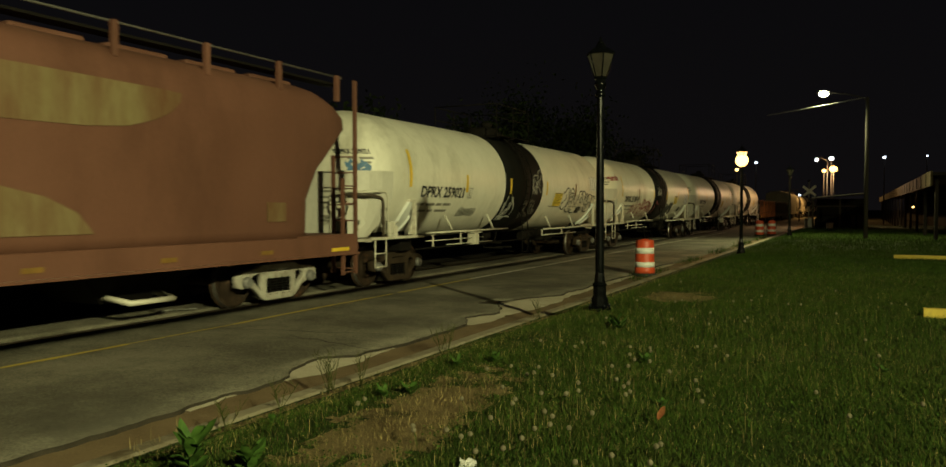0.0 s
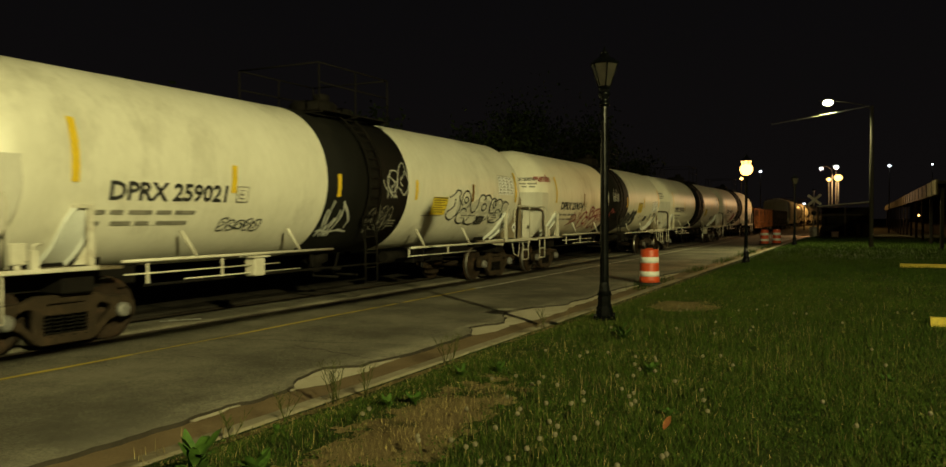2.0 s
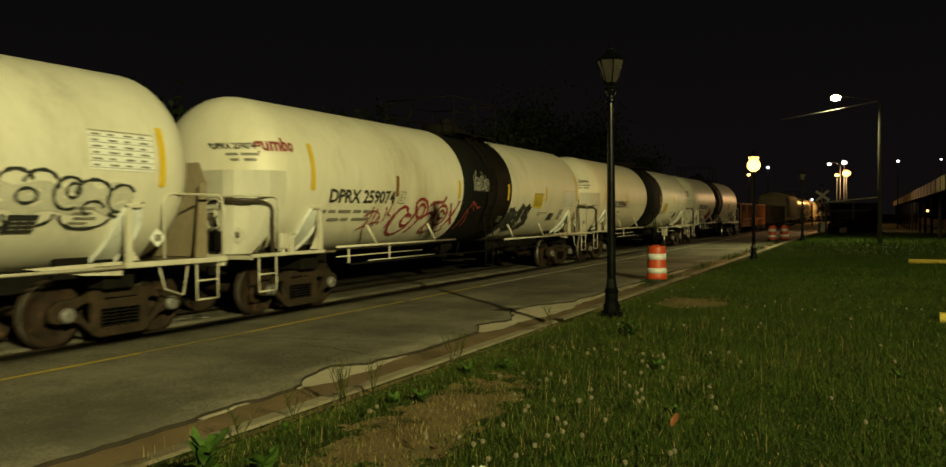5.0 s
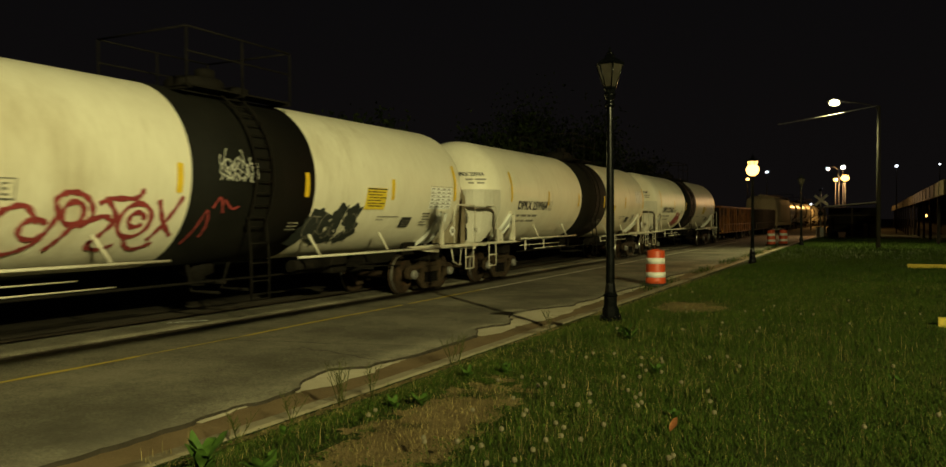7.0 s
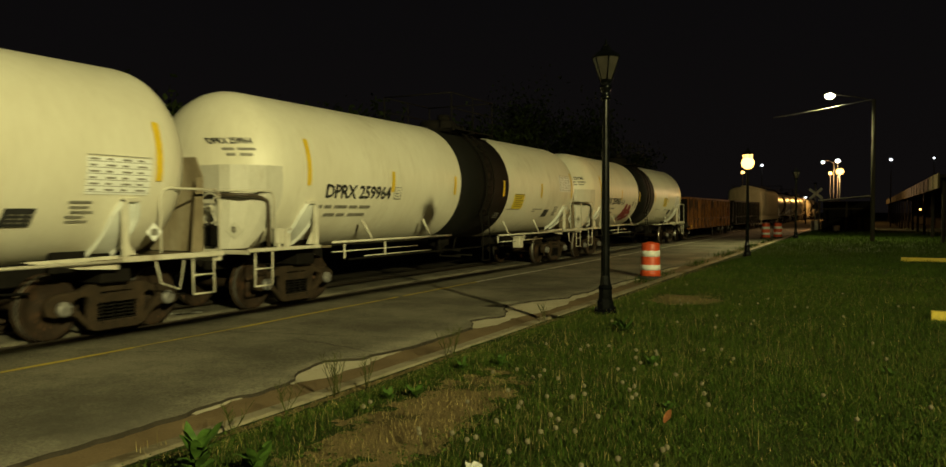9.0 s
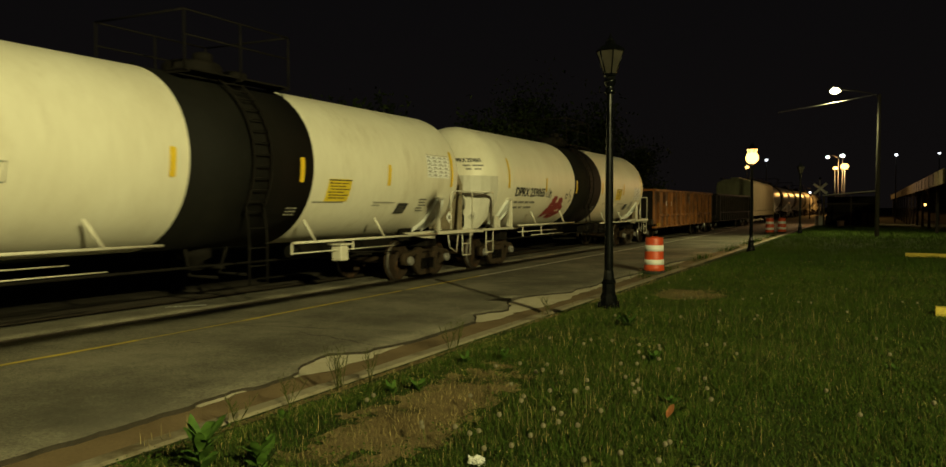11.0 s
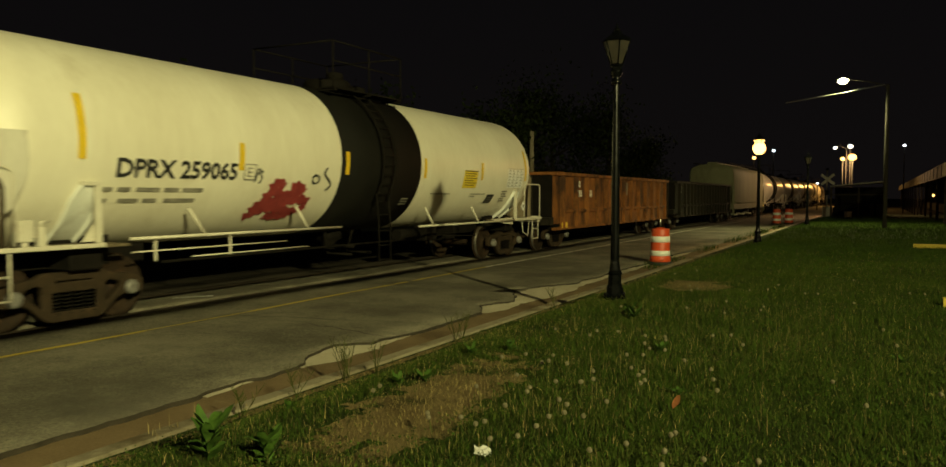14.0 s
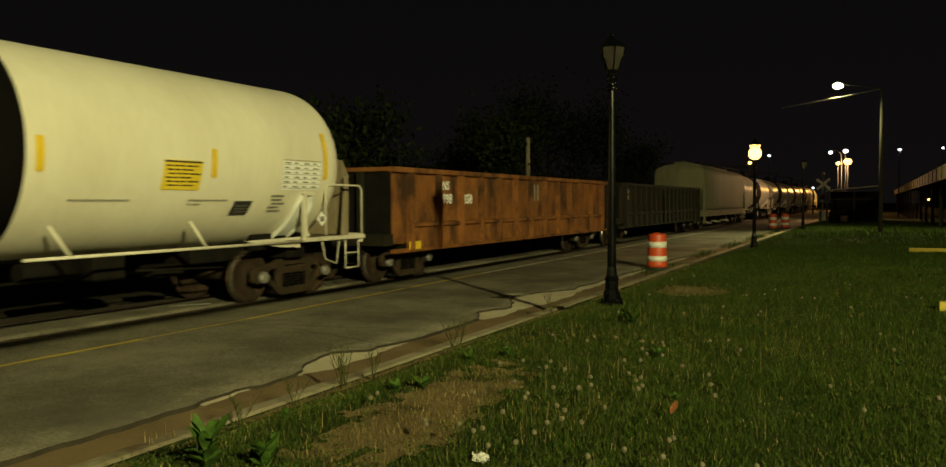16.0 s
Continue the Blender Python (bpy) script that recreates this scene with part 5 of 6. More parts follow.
spray(t2, "graffiti", [bow(0.30 + 0.42 * k, 0.40 + 0.05 * (k % 2), 0.17, 0.24, 20 + 70 * k, 290 + 60 * k) for k in range(4)] + [bow(0.45 + 0.44 * k, 0.22, 0.10, 0.12, 200, 420) for k in range(3)], 0.022, 1.75, 1.38, GREYINK, "thin pale lines inside the dark lettering", 0.026)
spray(t2, "graffiti", fan(7, 0.8, 0.55, 0.1) + scrawl(16, 0.9, 0.4, 3), 0.03, -0.50, 2.45, GRAFWHITE, "white sprayed scrawl")
spray(t4, "graffiti", [curve((0.10, 0.06), (0.32, 0.18), (0.60, 0.28), (0.95, 0.22), (1.35, 0.20), (1.58, 0.32)), curve((0.20, 0.30), (0.55, 0.42), (0.95, 0.40), (1.30, 0.46), (1.60, 0.40)), curve((0.34, 0.48), (0.55, 0.60), (0.90, 0.54), (1.30, 0.62)),
                       curve((0.44, 0.66), (0.62, 0.78), (0.80, 0.70)), curve((0.98, 0.70), (1.20, 0.72), (1.38, 0.60)), curve((0.60, 0.10), (0.90, 0.06), (1.25, 0.10)), curve((0.16, 0.20), (0.30, 0.34), (0.50, 0.50))], 0.215, -3.86, 1.40, GRAFRED, "red sprayed blot")
spray(t4, "graffiti", [curve((0.0, 0.02), (0.06, 0.26), (0.16, 0.10), (0.10, 0.0)), curve((-0.02, 0.10), (0.10, 0.20), (0.18, 0.22))], 0.035, -3.86, 2.02, GRAFDARK, "small dark squiggle")
spray(t4, "graffiti", [[(0.1 * math.cos(a), 0.08 * math.sin(a)) for a in [j * 0.5 for j in range(14)]], [(0.35 + 0.12 * math.sin(j * 0.6), -0.22 + 0.045 * j) for j in range(11)]], 0.05, -2.25, 2.12, GRAFDARK, "small black scrawl")

for ob in bpy.data.objects:
    if ob.name.split(".")[0] in ("small_lettering", "decal_print", "table_print", "graffiti", "graffiti_fill", "shield_print", "walkway", "ladder", "placard_print", "roof_hatch"):
        ob["kind"] = "stuff"


# ---- street furniture ----
POST = Matrix.Scale(0.846, 4)


def lantern_post(place, lit, group="lamp posts along the kerb"):
    post = thing("lamp_post", ("black iron lamp post with a lit orange lantern" if lit else "black iron lamp post with an unlit lantern"), "lamp post", group, pose(*place))
    def SH(n, k, build, m, parent=post, mm=None, lab=""):
        if k not in SHARED:
            bm = build()
            bm.transform(POST)
            return piece(n, k, lambda: bm, m, parent, mm, lab)
        return piece(n, k, build, m, parent, mm, lab)

    def base():
        bm = lathe(new_bm(), [(0.20, 0.0), (0.20, 0.05), (0.155, 0.09), (0.15, 0.20), (0.12, 0.26), (0.115, 0.42), (0.135, 0.45), (0.10, 0.50), (0.085, 0.62), (0.075, 0.66)], 8, smooth=False)
        for k in range(4):
            a = math.pi / 4 + k * math.pi / 2
            lathe(bm, [(0.028, 0.05), (0.028, 0.11), (0.01, 0.12)], 6, place=(0.175 * math.cos(a), 0.175 * math.sin(a), 0))
        return bm

    def shaft():
        bm = new_bm()
        flutes, secs = 24, []
        for z, r in ((0.64, 0.072), (2.0, 0.066), (3.70, 0.052)):
            secs.append([(r * (1 + 0.05 * (j % 2)) * math.cos(2 * math.pi * j / flutes), r * (1 + 0.05 * (j % 2)) * math.sin(2 * math.pi * j / flutes), z) for j in range(flutes)])
        loft(bm, secs)
        lathe(bm, [(0.075, 3.66), (0.09, 3.69), (0.075, 3.73), (0.06, 3.76), (0.075, 3.80), (0.10, 3.86), (0.10, 3.90)], 14)
        return bm

    def cage():
        bm = new_bm()
        lathe(bm, [(0.08, 3.88), (0.085, 3.95), (0.11, 3.97), (0.11, 4.0), (0.08, 4.01)], 6, smooth=False)
        for k in range(6):
            a = 2 * math.pi * k / 6
            c, s = math.cos(a), math.sin(a)
            tube(bm, [(0.10 * c, 0.10 * s, 3.99), (0.235 * c, 0.235 * s, 4.38)], 0.012, 5)
        lathe(bm, [(0.22, 4.365), (0.25, 4.375), (0.25, 4.395), (0.20, 4.41)], 6, smooth=False)
        return bm

    def roof():
        bm = new_bm()
        lathe(bm, [(0.255, 4.395), (0.20, 4.44), (0.13, 4.48), (0.09, 4.50), (0.085, 4.54), (0.05, 4.56)], 6, smooth=False)
        lathe(bm, [(0.045, 4.55), (0.06, 4.575), (0.03, 4.60), (0.018, 4.64), (0.008, 4.68)], 10)
        return bm

    def pane():
        bm = new_bm()
        a0, a1 = math.radians(4), math.radians(56)
        q = [(0.098, a0, 4.005), (0.098, a1, 4.005), (0.226, a1, 4.365), (0.226, a0, 4.365)]
        pts = [Vector((r * math.cos(a), r * math.sin(a), z)) for r, a, z in q]
        inn = [p - Vector((p.x, p.y, 0)) * 0.04 for p in pts]
        return loft(bm, [pts, inn])

    SH("base", "lamp_base", base, LAMPIRON)
    SH("shaft", "lamp_shaft", shaft, LAMPIRON)
    head = SH("lantern", "lamp_cage", cage, LAMPIRON)
    SH("roof", "lamp_roof", roof, LAMPIRON, head)
    for k in range(6):
        ob = SH("pane", "lit_pane" if lit else "lamp_pane", pane, LITPANE if lit else LAMPGLASS, head, pose(0, 0, 0, 0, 0, 60 * k))
        ob.visible_shadow = not lit
    if lit:
        # oversized glowing ball stands for the glare round the lit bulb
        glow = SH("glowing_globe", "lamp_globe", lambda: lathe(new_bm(), [(0.02, 3.74)] + [(0.27 * math.sin(math.pi * j / 12), 4.01 - 0.27 * math.cos(math.pi * j / 12)) for j in range(1, 12)] + [(0.02, 4.28)], 18), SODIUMGLOW, head)
        glow.visible_shadow = False
    return post


for x, y, lit in ((-3.38, 10.92, False), (-3.86, 29.6, True), (-3.52, 46.6, False)):
    lantern_post((x, y, lawn_z(x, y) - 0.01), lit)


def barrel(place, worn=False):
    ob = thing("traffic_barrel", "orange and white striped plastic traffic barrel" if not worn else "dull faded traffic barrel with pale stripes", "traffic barrel", "traffic barrels on the street", pose(*place))
    piece("rubber_base", "barrel_base", lambda: lathe(new_bm(), [(0.33, 0.0), (0.34, 0.03), (0.32, 0.07), (0.26, 0.09)], 20), RUBBER, ob)

    def body():
        prof = [(0.268, 0.05), (0.268, 0.20), (0.262, 0.21), (0.256, 0.24), (0.255, 0.39), (0.252, 0.41), (0.249, 0.58), (0.245, 0.60), (0.243, 0.77), (0.239, 0.79), (0.237, 0.94), (0.226, 0.965), (0.12, 0.972), (0.03, 0.972)]
        return lathe(new_bm(), prof, 28)
    b = piece("body", "barrel_body", body, ORANGE, ob)
    for r, z0, z1 in ((0.260, 0.245, 0.385), (0.2490, 0.605, 0.765)):
        piece("white_stripe", "stripe_%d" % int(z0 * 1000), lambda: lathe(new_bm(), [(r - 0.01, z0), (r, z0), (r - 0.003, z1), (r - 0.013, z1)], 28), REFLECTWHITE, ob)
    piece("handle", "barrel_handle", lambda: box(new_bm(), -0.10, 0.10, -0.02, 0.02, 0.96, 0.995, 0.010), ORANGE, ob)
    return ob


barrel((-5.17, 20.75, -0.03))
barrel((-5.76, 52.8, 0.0), True)
barrel((-5.17, 54.2, 0.0))


def street_lamp(place, turn, high, label):
    ob = thing("street_lamp", label, "street lamp", "street lamps", pose(*place, 0, 0, turn))
    part("pole", tube(new_bm(), [(0, 0, -0.3), (0, 0, high * 0.62), (0, 0, high)], 0.115, 12, True, 0.075), POLEDARK, ob)
    part("arm", tube(new_bm(), [(0, 0, high - 0.35), (-0.1, 0, high - 0.10), (-0.4, 0, high + 0.06), (-1.0, 0, high + 0.22), (-1.7, 0, high + 0.34)], 0.026, 8), POLEDARK, ob)
    bm = new_bm()
    secs = []
    for j in range(9):
        u = j / 8
        w = 0.04 + 0.10 * math.sin(math.pi * min(1, 0.15 + u * 0.85)) ** 0.7
        secs.append([(-1.7 - 0.7 * u, w * math.cos(a), high + 0.36 + 0.5 * w * math.sin(a) + 0.03) for a in [2 * math.pi * k / 12 for k in range(12)]])
    part("lamp_head", loft(bm, secs, True), POLEDARK, ob)
    # glowing lens enlarged to stand for its glare as well
    bm = new_bm()
    lathe(bm, [(0.02, -0.16)] + [(0.25 * math.sin(a), -0.16 * math.cos(a)) for a in [math.pi * j / 12 for j in range(1, 12)]] + [(0.02, 0.16)], 16, place=(-2.0, 0, high + 0.30))
    g = part("glowing_lens", bm, STREETGLOW, ob)
    g.visible_shadow = False
    return ob


street_lamp((0.255, 43.6, 0.1), 0, 7.2, "tall street lamp with a lit yellow-white head on an arm")
street_lamp((22.0, -10.3, 0.0), 0, 12.0, "lit street lamp behind the lawn")


# ---- crossing, sheds and distance ----
cross = thing("crossing_sign", "pale crossed-board railway crossing sign on a post", "crossing sign", m=pose(-3.72, 68.2, -0.1))
part("post", tube(new_bm(), [(0, 0, 0), (0, 0, 4.0)], 0.06, 10), GALV, cross)
for k, turn in enumerate((38, -42)):
    part("board", box(new_bm(), -0.62, 0.62, -0.015, 0.015, -0.10, 0.10, 0.01), GREYCREAM, cross, m=pose(0.05, -0.09 - 0.04 * k, 3.24, 0, turn, 0))
part("bell", lathe(new_bm(), [(0.14, 3.98), (0.13, 4.06), (0.08, 4.13), (0.02, 4.15)], 14), LAMPIRON, cross)
part("signal_light", lathe(new_bm(), [(0.20, -0.02), (0.20, 0.02), (0.12, 0.03), (0.12, 0.12)], 16, "y", (0.0, -0.1, 2.2)), LAMPIRON, cross)
part("signal_case", box(new_bm(), -0.3, 0.3, -0.3, 0.3, 0.0, 1.1, 0.02), GALV, cross)

shed = thing("open_shed", "low dark open shed with a pale roof edge", "shed", m=pose(0, 0, -0.1))
part("roof", loft(new_bm(), [[(-3.4, 66, 2.64), (0.4, 66, 2.98), (0.4, 66, 3.06), (-3.4, 66, 2.72)], [(-3.4, 72, 2.64), (0.4, 72, 2.98), (0.4, 72, 3.06), (-3.4, 72, 2.72)]]), GALV, shed)
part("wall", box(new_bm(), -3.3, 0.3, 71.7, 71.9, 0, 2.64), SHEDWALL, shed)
part("beam", box(new_bm(), -3.4, 0.4, 66.05, 66.15, 1.98, 2.06), POLEWOOD, shed)
for x in (-3.3, -1.4, 0.3):
    part("post", box(new_bm(), x - 0.07, x + 0.07, 66.05, 66.19, 0, 2.6, 0.01), POLEWOOD, shed)
rnd = random.Random(11)
for k in range(7):
    bm = new_bm()
    x, w, h = -3.1 + 0.52 * k, rnd.uniform(0.16, 0.3), rnd.uniform(0.5, 1.3)
    box(bm, x - w, x + w, 67.5 + rnd.uniform(0, 2), 68.3 + rnd.uniform(2, 3), -0.1, h, 0.03)
    tagged(part("crate", bm, rnd.choice((SHEDWALL, POLEWOOD, DARKSTEEL))), "dark stacked crate under the shed roof", "crate", "crates in the shed")

depot = thing("canopy_building", "long dark building with a yellowish canopy fascia", "building", m=pose(0, 0, -0.1))
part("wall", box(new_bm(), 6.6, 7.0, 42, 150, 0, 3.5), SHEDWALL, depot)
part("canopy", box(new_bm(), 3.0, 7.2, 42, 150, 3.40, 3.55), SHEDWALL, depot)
part("fascia", box(new_bm(), 2.9, 3.0, 41.9, 150, 2.90, 3.62, 0.02), CANOPY, depot, "yellowish painted fascia")
for k in range(16):
    piece("canopy_post", "canopy_post", lambda: box(new_bm(), -0.08, 0.08, -0.08, 0.08, 0, 3.42, 0.02), SHEDWALL, depot, pose(3.25, 43 + 7 * k, 0))
    piece("fascia_rib", "fascia_rib", lambda: box(new_bm(), -0.03, 0.0, -0.06, 0.06, 2.95, 3.58), SHEDWALL, depot, pose(2.9, 44.5 + 3.5 * k, 0))
for y in (58.0,):
    g = part("wall_light", lathe(new_bm(), [(0.02, -0.07), (0.06, -0.04), (0.07, 0.0), (0.05, 0.05), (0.02, 0.07)], 12, place=(3.08, y, 1.95)), SODIUMGLOW, depot)
for y0, y1 in ((46, 48), (56, 58.5), (66, 68)):
    part("window", box(new_bm(), 6.56, 6.6, y0, y1, 1.0, 2.6), LAMPGLASS, depot, "dim window")

for x, y, n in ((0.80, 12.3, 1), (0.97, 27.7, 1)):
    ob = thing("wheel_stop", "yellow painted concrete parking block on the grass", "wheel stop", "yellow parking blocks", pose(x, y, lawn_z(x, y)))
    part("block", loft(new_bm(), [[(u, -0.09, -0.05), (u, 0.09, -0.05), (u, 0.07, 0.12), (u, -0.07, 0.12)] for u in (0.0, 1.8)]), ROADYELLOW, ob)
bucket = thing("bucket", "white plastic bucket standing in the grass", "bucket", m=pose(-2.0, 63, -0.12))
part("shell", lathe(new_bm(), [(0.20, 0), (0.25, 0.75), (0.27, 0.76), (0.27, 0.8), (0.23, 0.8)], 16), REFLECTWHITE, bucket)
part("rim", lathe(new_bm(), [(0.26, 0.80), (0.275, 0.81), (0.26, 0.83), (0.2, 0.83)], 16), GALV, bucket)


def far_lamp(x, y, z, r, glow, label, arm=0.0):
    ob = thing("distant_lamp", label, "street lamp", "distant lamps", pose(x, y, -0.3))
    part("pole", tube(new_bm(), [(arm, 0, 0), (arm, 0, z + 0.2)], 0.09, 8, True, 0.05), POLEDARK, ob)
    if arm:
        part("arm", tube(new_bm(), [(arm, 0, z + 0.2), (arm * 0.5, 0, z + 0.45), (0, 0, z + 0.42)], 0.03, 6), POLEDARK, ob)
    part("hood", lathe(new_bm(), [(r * 0.5, z + 0.3 + r * 0.75), (r * 0.45, z + 0.3 + r * 0.95), (0.05, z + 0.3 + r * 1.05)], 12), LAMPIRON, ob)
    # glowing ball is oversized to take in the glare round the lamp
    g = part("globe", lathe(new_bm(), [(0.03, z + 0.3 - r * 0.8)] + [(r * math.sin(a), z + 0.3 - 0.8 * r * math.cos(a)) for a in [math.pi * j / 10 for j in range(1, 10)]] + [(0.03, z + 0.3 + r * 0.8)], 16), glow, ob)
    g.visible_shadow = False


far_lamp(-2.2, 77, 5.27, 0.35, SODIUMGLOW, "distant orange sodium lamp on a pole")
far_lamp(-2.41, 78.0, 6.29, 0.22, COLDGLOW, "distant white lamp on a tall pole")
far_lamp(-3.63, 77.7, 6.18, 0.17, COLDGLOW, "distant white lamp on an arm", 0.9)
far_lamp(-2.98, 77.0, 5.13, 0.18, SODIUMGLOW, "distant orange lamp beside the street")
far_lamp(-14.97, 110, 6.93, 0.24, SODIUMGLOW, "distant orange lamp beyond the train")
far_lamp(-12.54, 110, 7.82, 0.20, COLDGLOW, "distant white lamp beyond the train")
far_lamp(-7.27, 112, 3.5, 0.16, COLDGLOW, "small distant white lamp")
far_lamp(2.62, 110, 8.08, 0.20, COLDGLOW, "distant white lamp behind the shed")
far_lamp(7.23, 110, 8.13, 0.14, COLDGLOW, "distant dim lamp behind the shed")
far_lamp(-30.16, 110, 7.61, 0.24, COLDGLOW, "distant white lamp among the trees")

wire = thing("overhead_wire", "thin overhead wire at the street lamp", "wire")
part("strand", tube(new_bm(), [(-4.4, 43.2, 6.6), (-2.2, 43.4, 6.92), (0.15, 43.6, 7.3)], 0.022, 6), GALV, wire)
pole2 = thing("utility_pole", "pale pole stump beside dark leaves", "pole", m=pose(-17.2, 40.0, -0.3))
part("pole", tube(new_bm(), [(0, 0, 0), (0, 0, 5.7)], 0.15, 12, True, 0.12), KERBSTONE, pole2)


def tree(x, y, high, wide, seed, leaves):
    rnd = random.Random(seed)
    ob = thing("tree", "dark leafy tree behind the railway", "tree", "trees behind the track", pose(x, y, -0.35))
    bm = new_bm()
    tube(bm, [(0, 0, 0), (0.1, 0.05, high * 0.25), (-0.05, 0.1, high * 0.5), (0.1, 0, high * 0.8)], 0.04 * high * 0.6, 8, True, 0.04)
    tips = []
    for k in range(11):
        z = high * rnd.uniform(0.22, 0.7)
        a = rnd.uniform(0, 6.28)
        d = Vector((math.cos(a), math.sin(a), rnd.uniform(0.3, 1.1))).normalized()
        l = wide * rnd.uniform(0.6, 1.0)
        p0, p1, p2 = Vector((0, 0, z)), Vector((0, 0, z)) + d * l * 0.5 + Vector((0, 0, 0.1)), Vector((0, 0, z)) + d * l
        tube(bm, [p0, p1, p2], 0.010 * high, 6, True, 0.02)
        tips += [p1, p2, (p1 + p2) / 2]
    tips += [Vector((0, 0, high * u)) for u in (0.6, 0.75, 0.88)]
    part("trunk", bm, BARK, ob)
    n = leaves
    gen = np.random.default_rng(seed)
    cent = np.array([tips[i % len(tips)] for i in range(n)]) + gen.normal(0, 1, (n, 3)) * np.array([wide * 0.20, wide * 0.20, high * 0.075])
    u = gen.normal(0, 1, (n, 3))
    u /= np.linalg.norm(u, axis=1)[:, None]
    w = np.cross(u, gen.normal(0, 1, (n, 3)))
    w /= np.linalg.norm(w, axis=1)[:, None]
    s = gen.uniform(0.10, 0.24, (n, 1))
    verts = np.stack([cent - u * s, cent + w * s * 0.45, cent + u * s, cent - w * s * 0.45], 1).reshape(-1, 3)
    mesh = bpy.data.meshes.new("crown")
    mesh.from_pydata(verts.tolist(), [], np.arange(4 * n).reshape(-1, 4).tolist())
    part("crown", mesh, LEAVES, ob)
    return ob


for k, (x, y, h, w) in enumerate(((-18.6, 39.5, 6.9, 1.7), (-22, 48, 9.5, 3.4), (-24, 60, 12.6, 4.4), (-20.5, 64, 12.0, 3.8), (-27, 52, 9, 4), (-21.5, 26, 6.4, 2.6),
                                  (-24, 33, 7.5, 3.4), (-22.5, 80, 9, 3.5), (-27, 95, 9, 4.5), (-20.5, 18, 5.4, 2.4), (-25, 20, 6.2, 3.2))):
    tree(x, y, h, w, 40 + k, 3500)
bm = new_bm()
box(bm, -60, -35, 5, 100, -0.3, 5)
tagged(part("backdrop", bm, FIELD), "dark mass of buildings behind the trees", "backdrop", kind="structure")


# ---- grass, weeds and litter ----
gen = np.random.default_rng(7)


def dryness(x, y):
    """1 where the turf is worn to dry thatch."""
    u = (x + 2.86 + 0.10 * (y - 4.9)) / 0.50
    v = (y - 4.85) / 1.85
    d = 1.15 - (u * u + v * v) + 0.6 * wob(x * 2.1, y * 1.3, 1.0) + 0.75 * wob(x * 6.5, y * 5.0, 11.0)
    strip = 0.9 - abs(x + 4.42) / 0.16 + 0.9 * wob(x * 2, y * 0.9, 6.0)
    spot = 1.0 - ((x + 2.7) / 0.7) ** 2 - ((y - 13.2) / 1.2) ** 2 + 0.5 * wob(x * 2, y * 2, 2.0)
    return max(0.0, min(1.0, max(d, strip, spot)))


bm = new_bm()  # worn spots where soil and thatch show
cell, grid_of = 0.07, {}
def corner(i, j):
    if (i, j) not in grid_of:
        x, y = -4.5 + cell * i, 2.2 + cell * j
        grid_of[i, j] = bm.verts.new((x + 0.03 * wob(x * 9, y * 9, 1.0), y + 0.03 * wob(x * 9, y * 9, 5.0), lawn_z(x, y) + 0.008))
    return grid_of[i, j]
for i in range(62):
    for j in range(180):
        if dryness(-4.5 + cell * (i + 0.5), 2.2 + cell * (j + 0.5)) > 0.42:
            bm.faces.new((corner(i, j), corner(i + 1, j), corner(i + 1, j + 1), corner(i, j + 1))).smooth = True
tagged(part("bare_soil", bm, SOIL), "dry brown bare soil with straw in the lawn", "bare soil", kind="structure")


def blades(name, n, spots, tall, wide, mat, label, lean=0.55, segments=2):
    """Bent tapering blades as one mesh; spots are (x, y, height factor)."""
    pts = np.array(spots)
    m = len(pts)
    a = gen.uniform(0, 2 * np.pi, m)
    d = np.stack([np.cos(a), np.sin(a), np.zeros(m)], 1)
    e = np.stack([-np.sin(a), np.cos(a), np.zeros(m)], 1)
    h = (tall * gen.uniform(0.45, 1.25, m) * pts[:, 3])[:, None]
    b = (lean * gen.uniform(0.1, 1.0, m))[:, None] * h
    w = (wide * gen.uniform(0.6, 1.3, m))[:, None]
    base = pts[:, :3] - [0, 0, 0.01]
    up = np.array([0, 0, 1.0])
    if segments == 2:
        mid = base + up * h * 0.58 + d * b * 0.35
        tip = base + up * h * 0.94 + d * b
        verts = np.stack([base - e * w / 2, base + e * w / 2, mid + e * w * 0.38, mid - e * w * 0.38, tip], 1).reshape(-1, 3)
        i = (np.arange(m) * 5)[:, None]
        faces = np.concatenate([i + [0, 1, 2], i + [0, 2, 3], i + [3, 2, 4]], 1).reshape(-1, 3)
    else:
        tip = base + up * h * 0.95 + d * b
        verts = np.stack([base - e * w / 2, base + e * w / 2, tip], 1).reshape(-1, 3)
        faces = (np.arange(m) * 3)[:, None] + [0, 1, 2]
    mesh = bpy.data.meshes.new(name)
    mesh.vertices.add(len(verts))
    mesh.vertices.foreach_set("co", verts.astype(np.float32).ravel())
    mesh.loops.add(faces.size)
    mesh.loops.foreach_set("vertex_index", faces.astype(np.int32).ravel())
    mesh.polygons.add(len(faces))
    mesh.polygons.foreach_set("loop_start", np.arange(0, faces.size, 3, dtype=np.int32))
    mesh.polygons.foreach_set("loop_total", np.full(len(faces), 3, dtype=np.int32))
    mesh.update()
    return tagged(part(name, mesh, mat), label, "grass", kind="stuff")


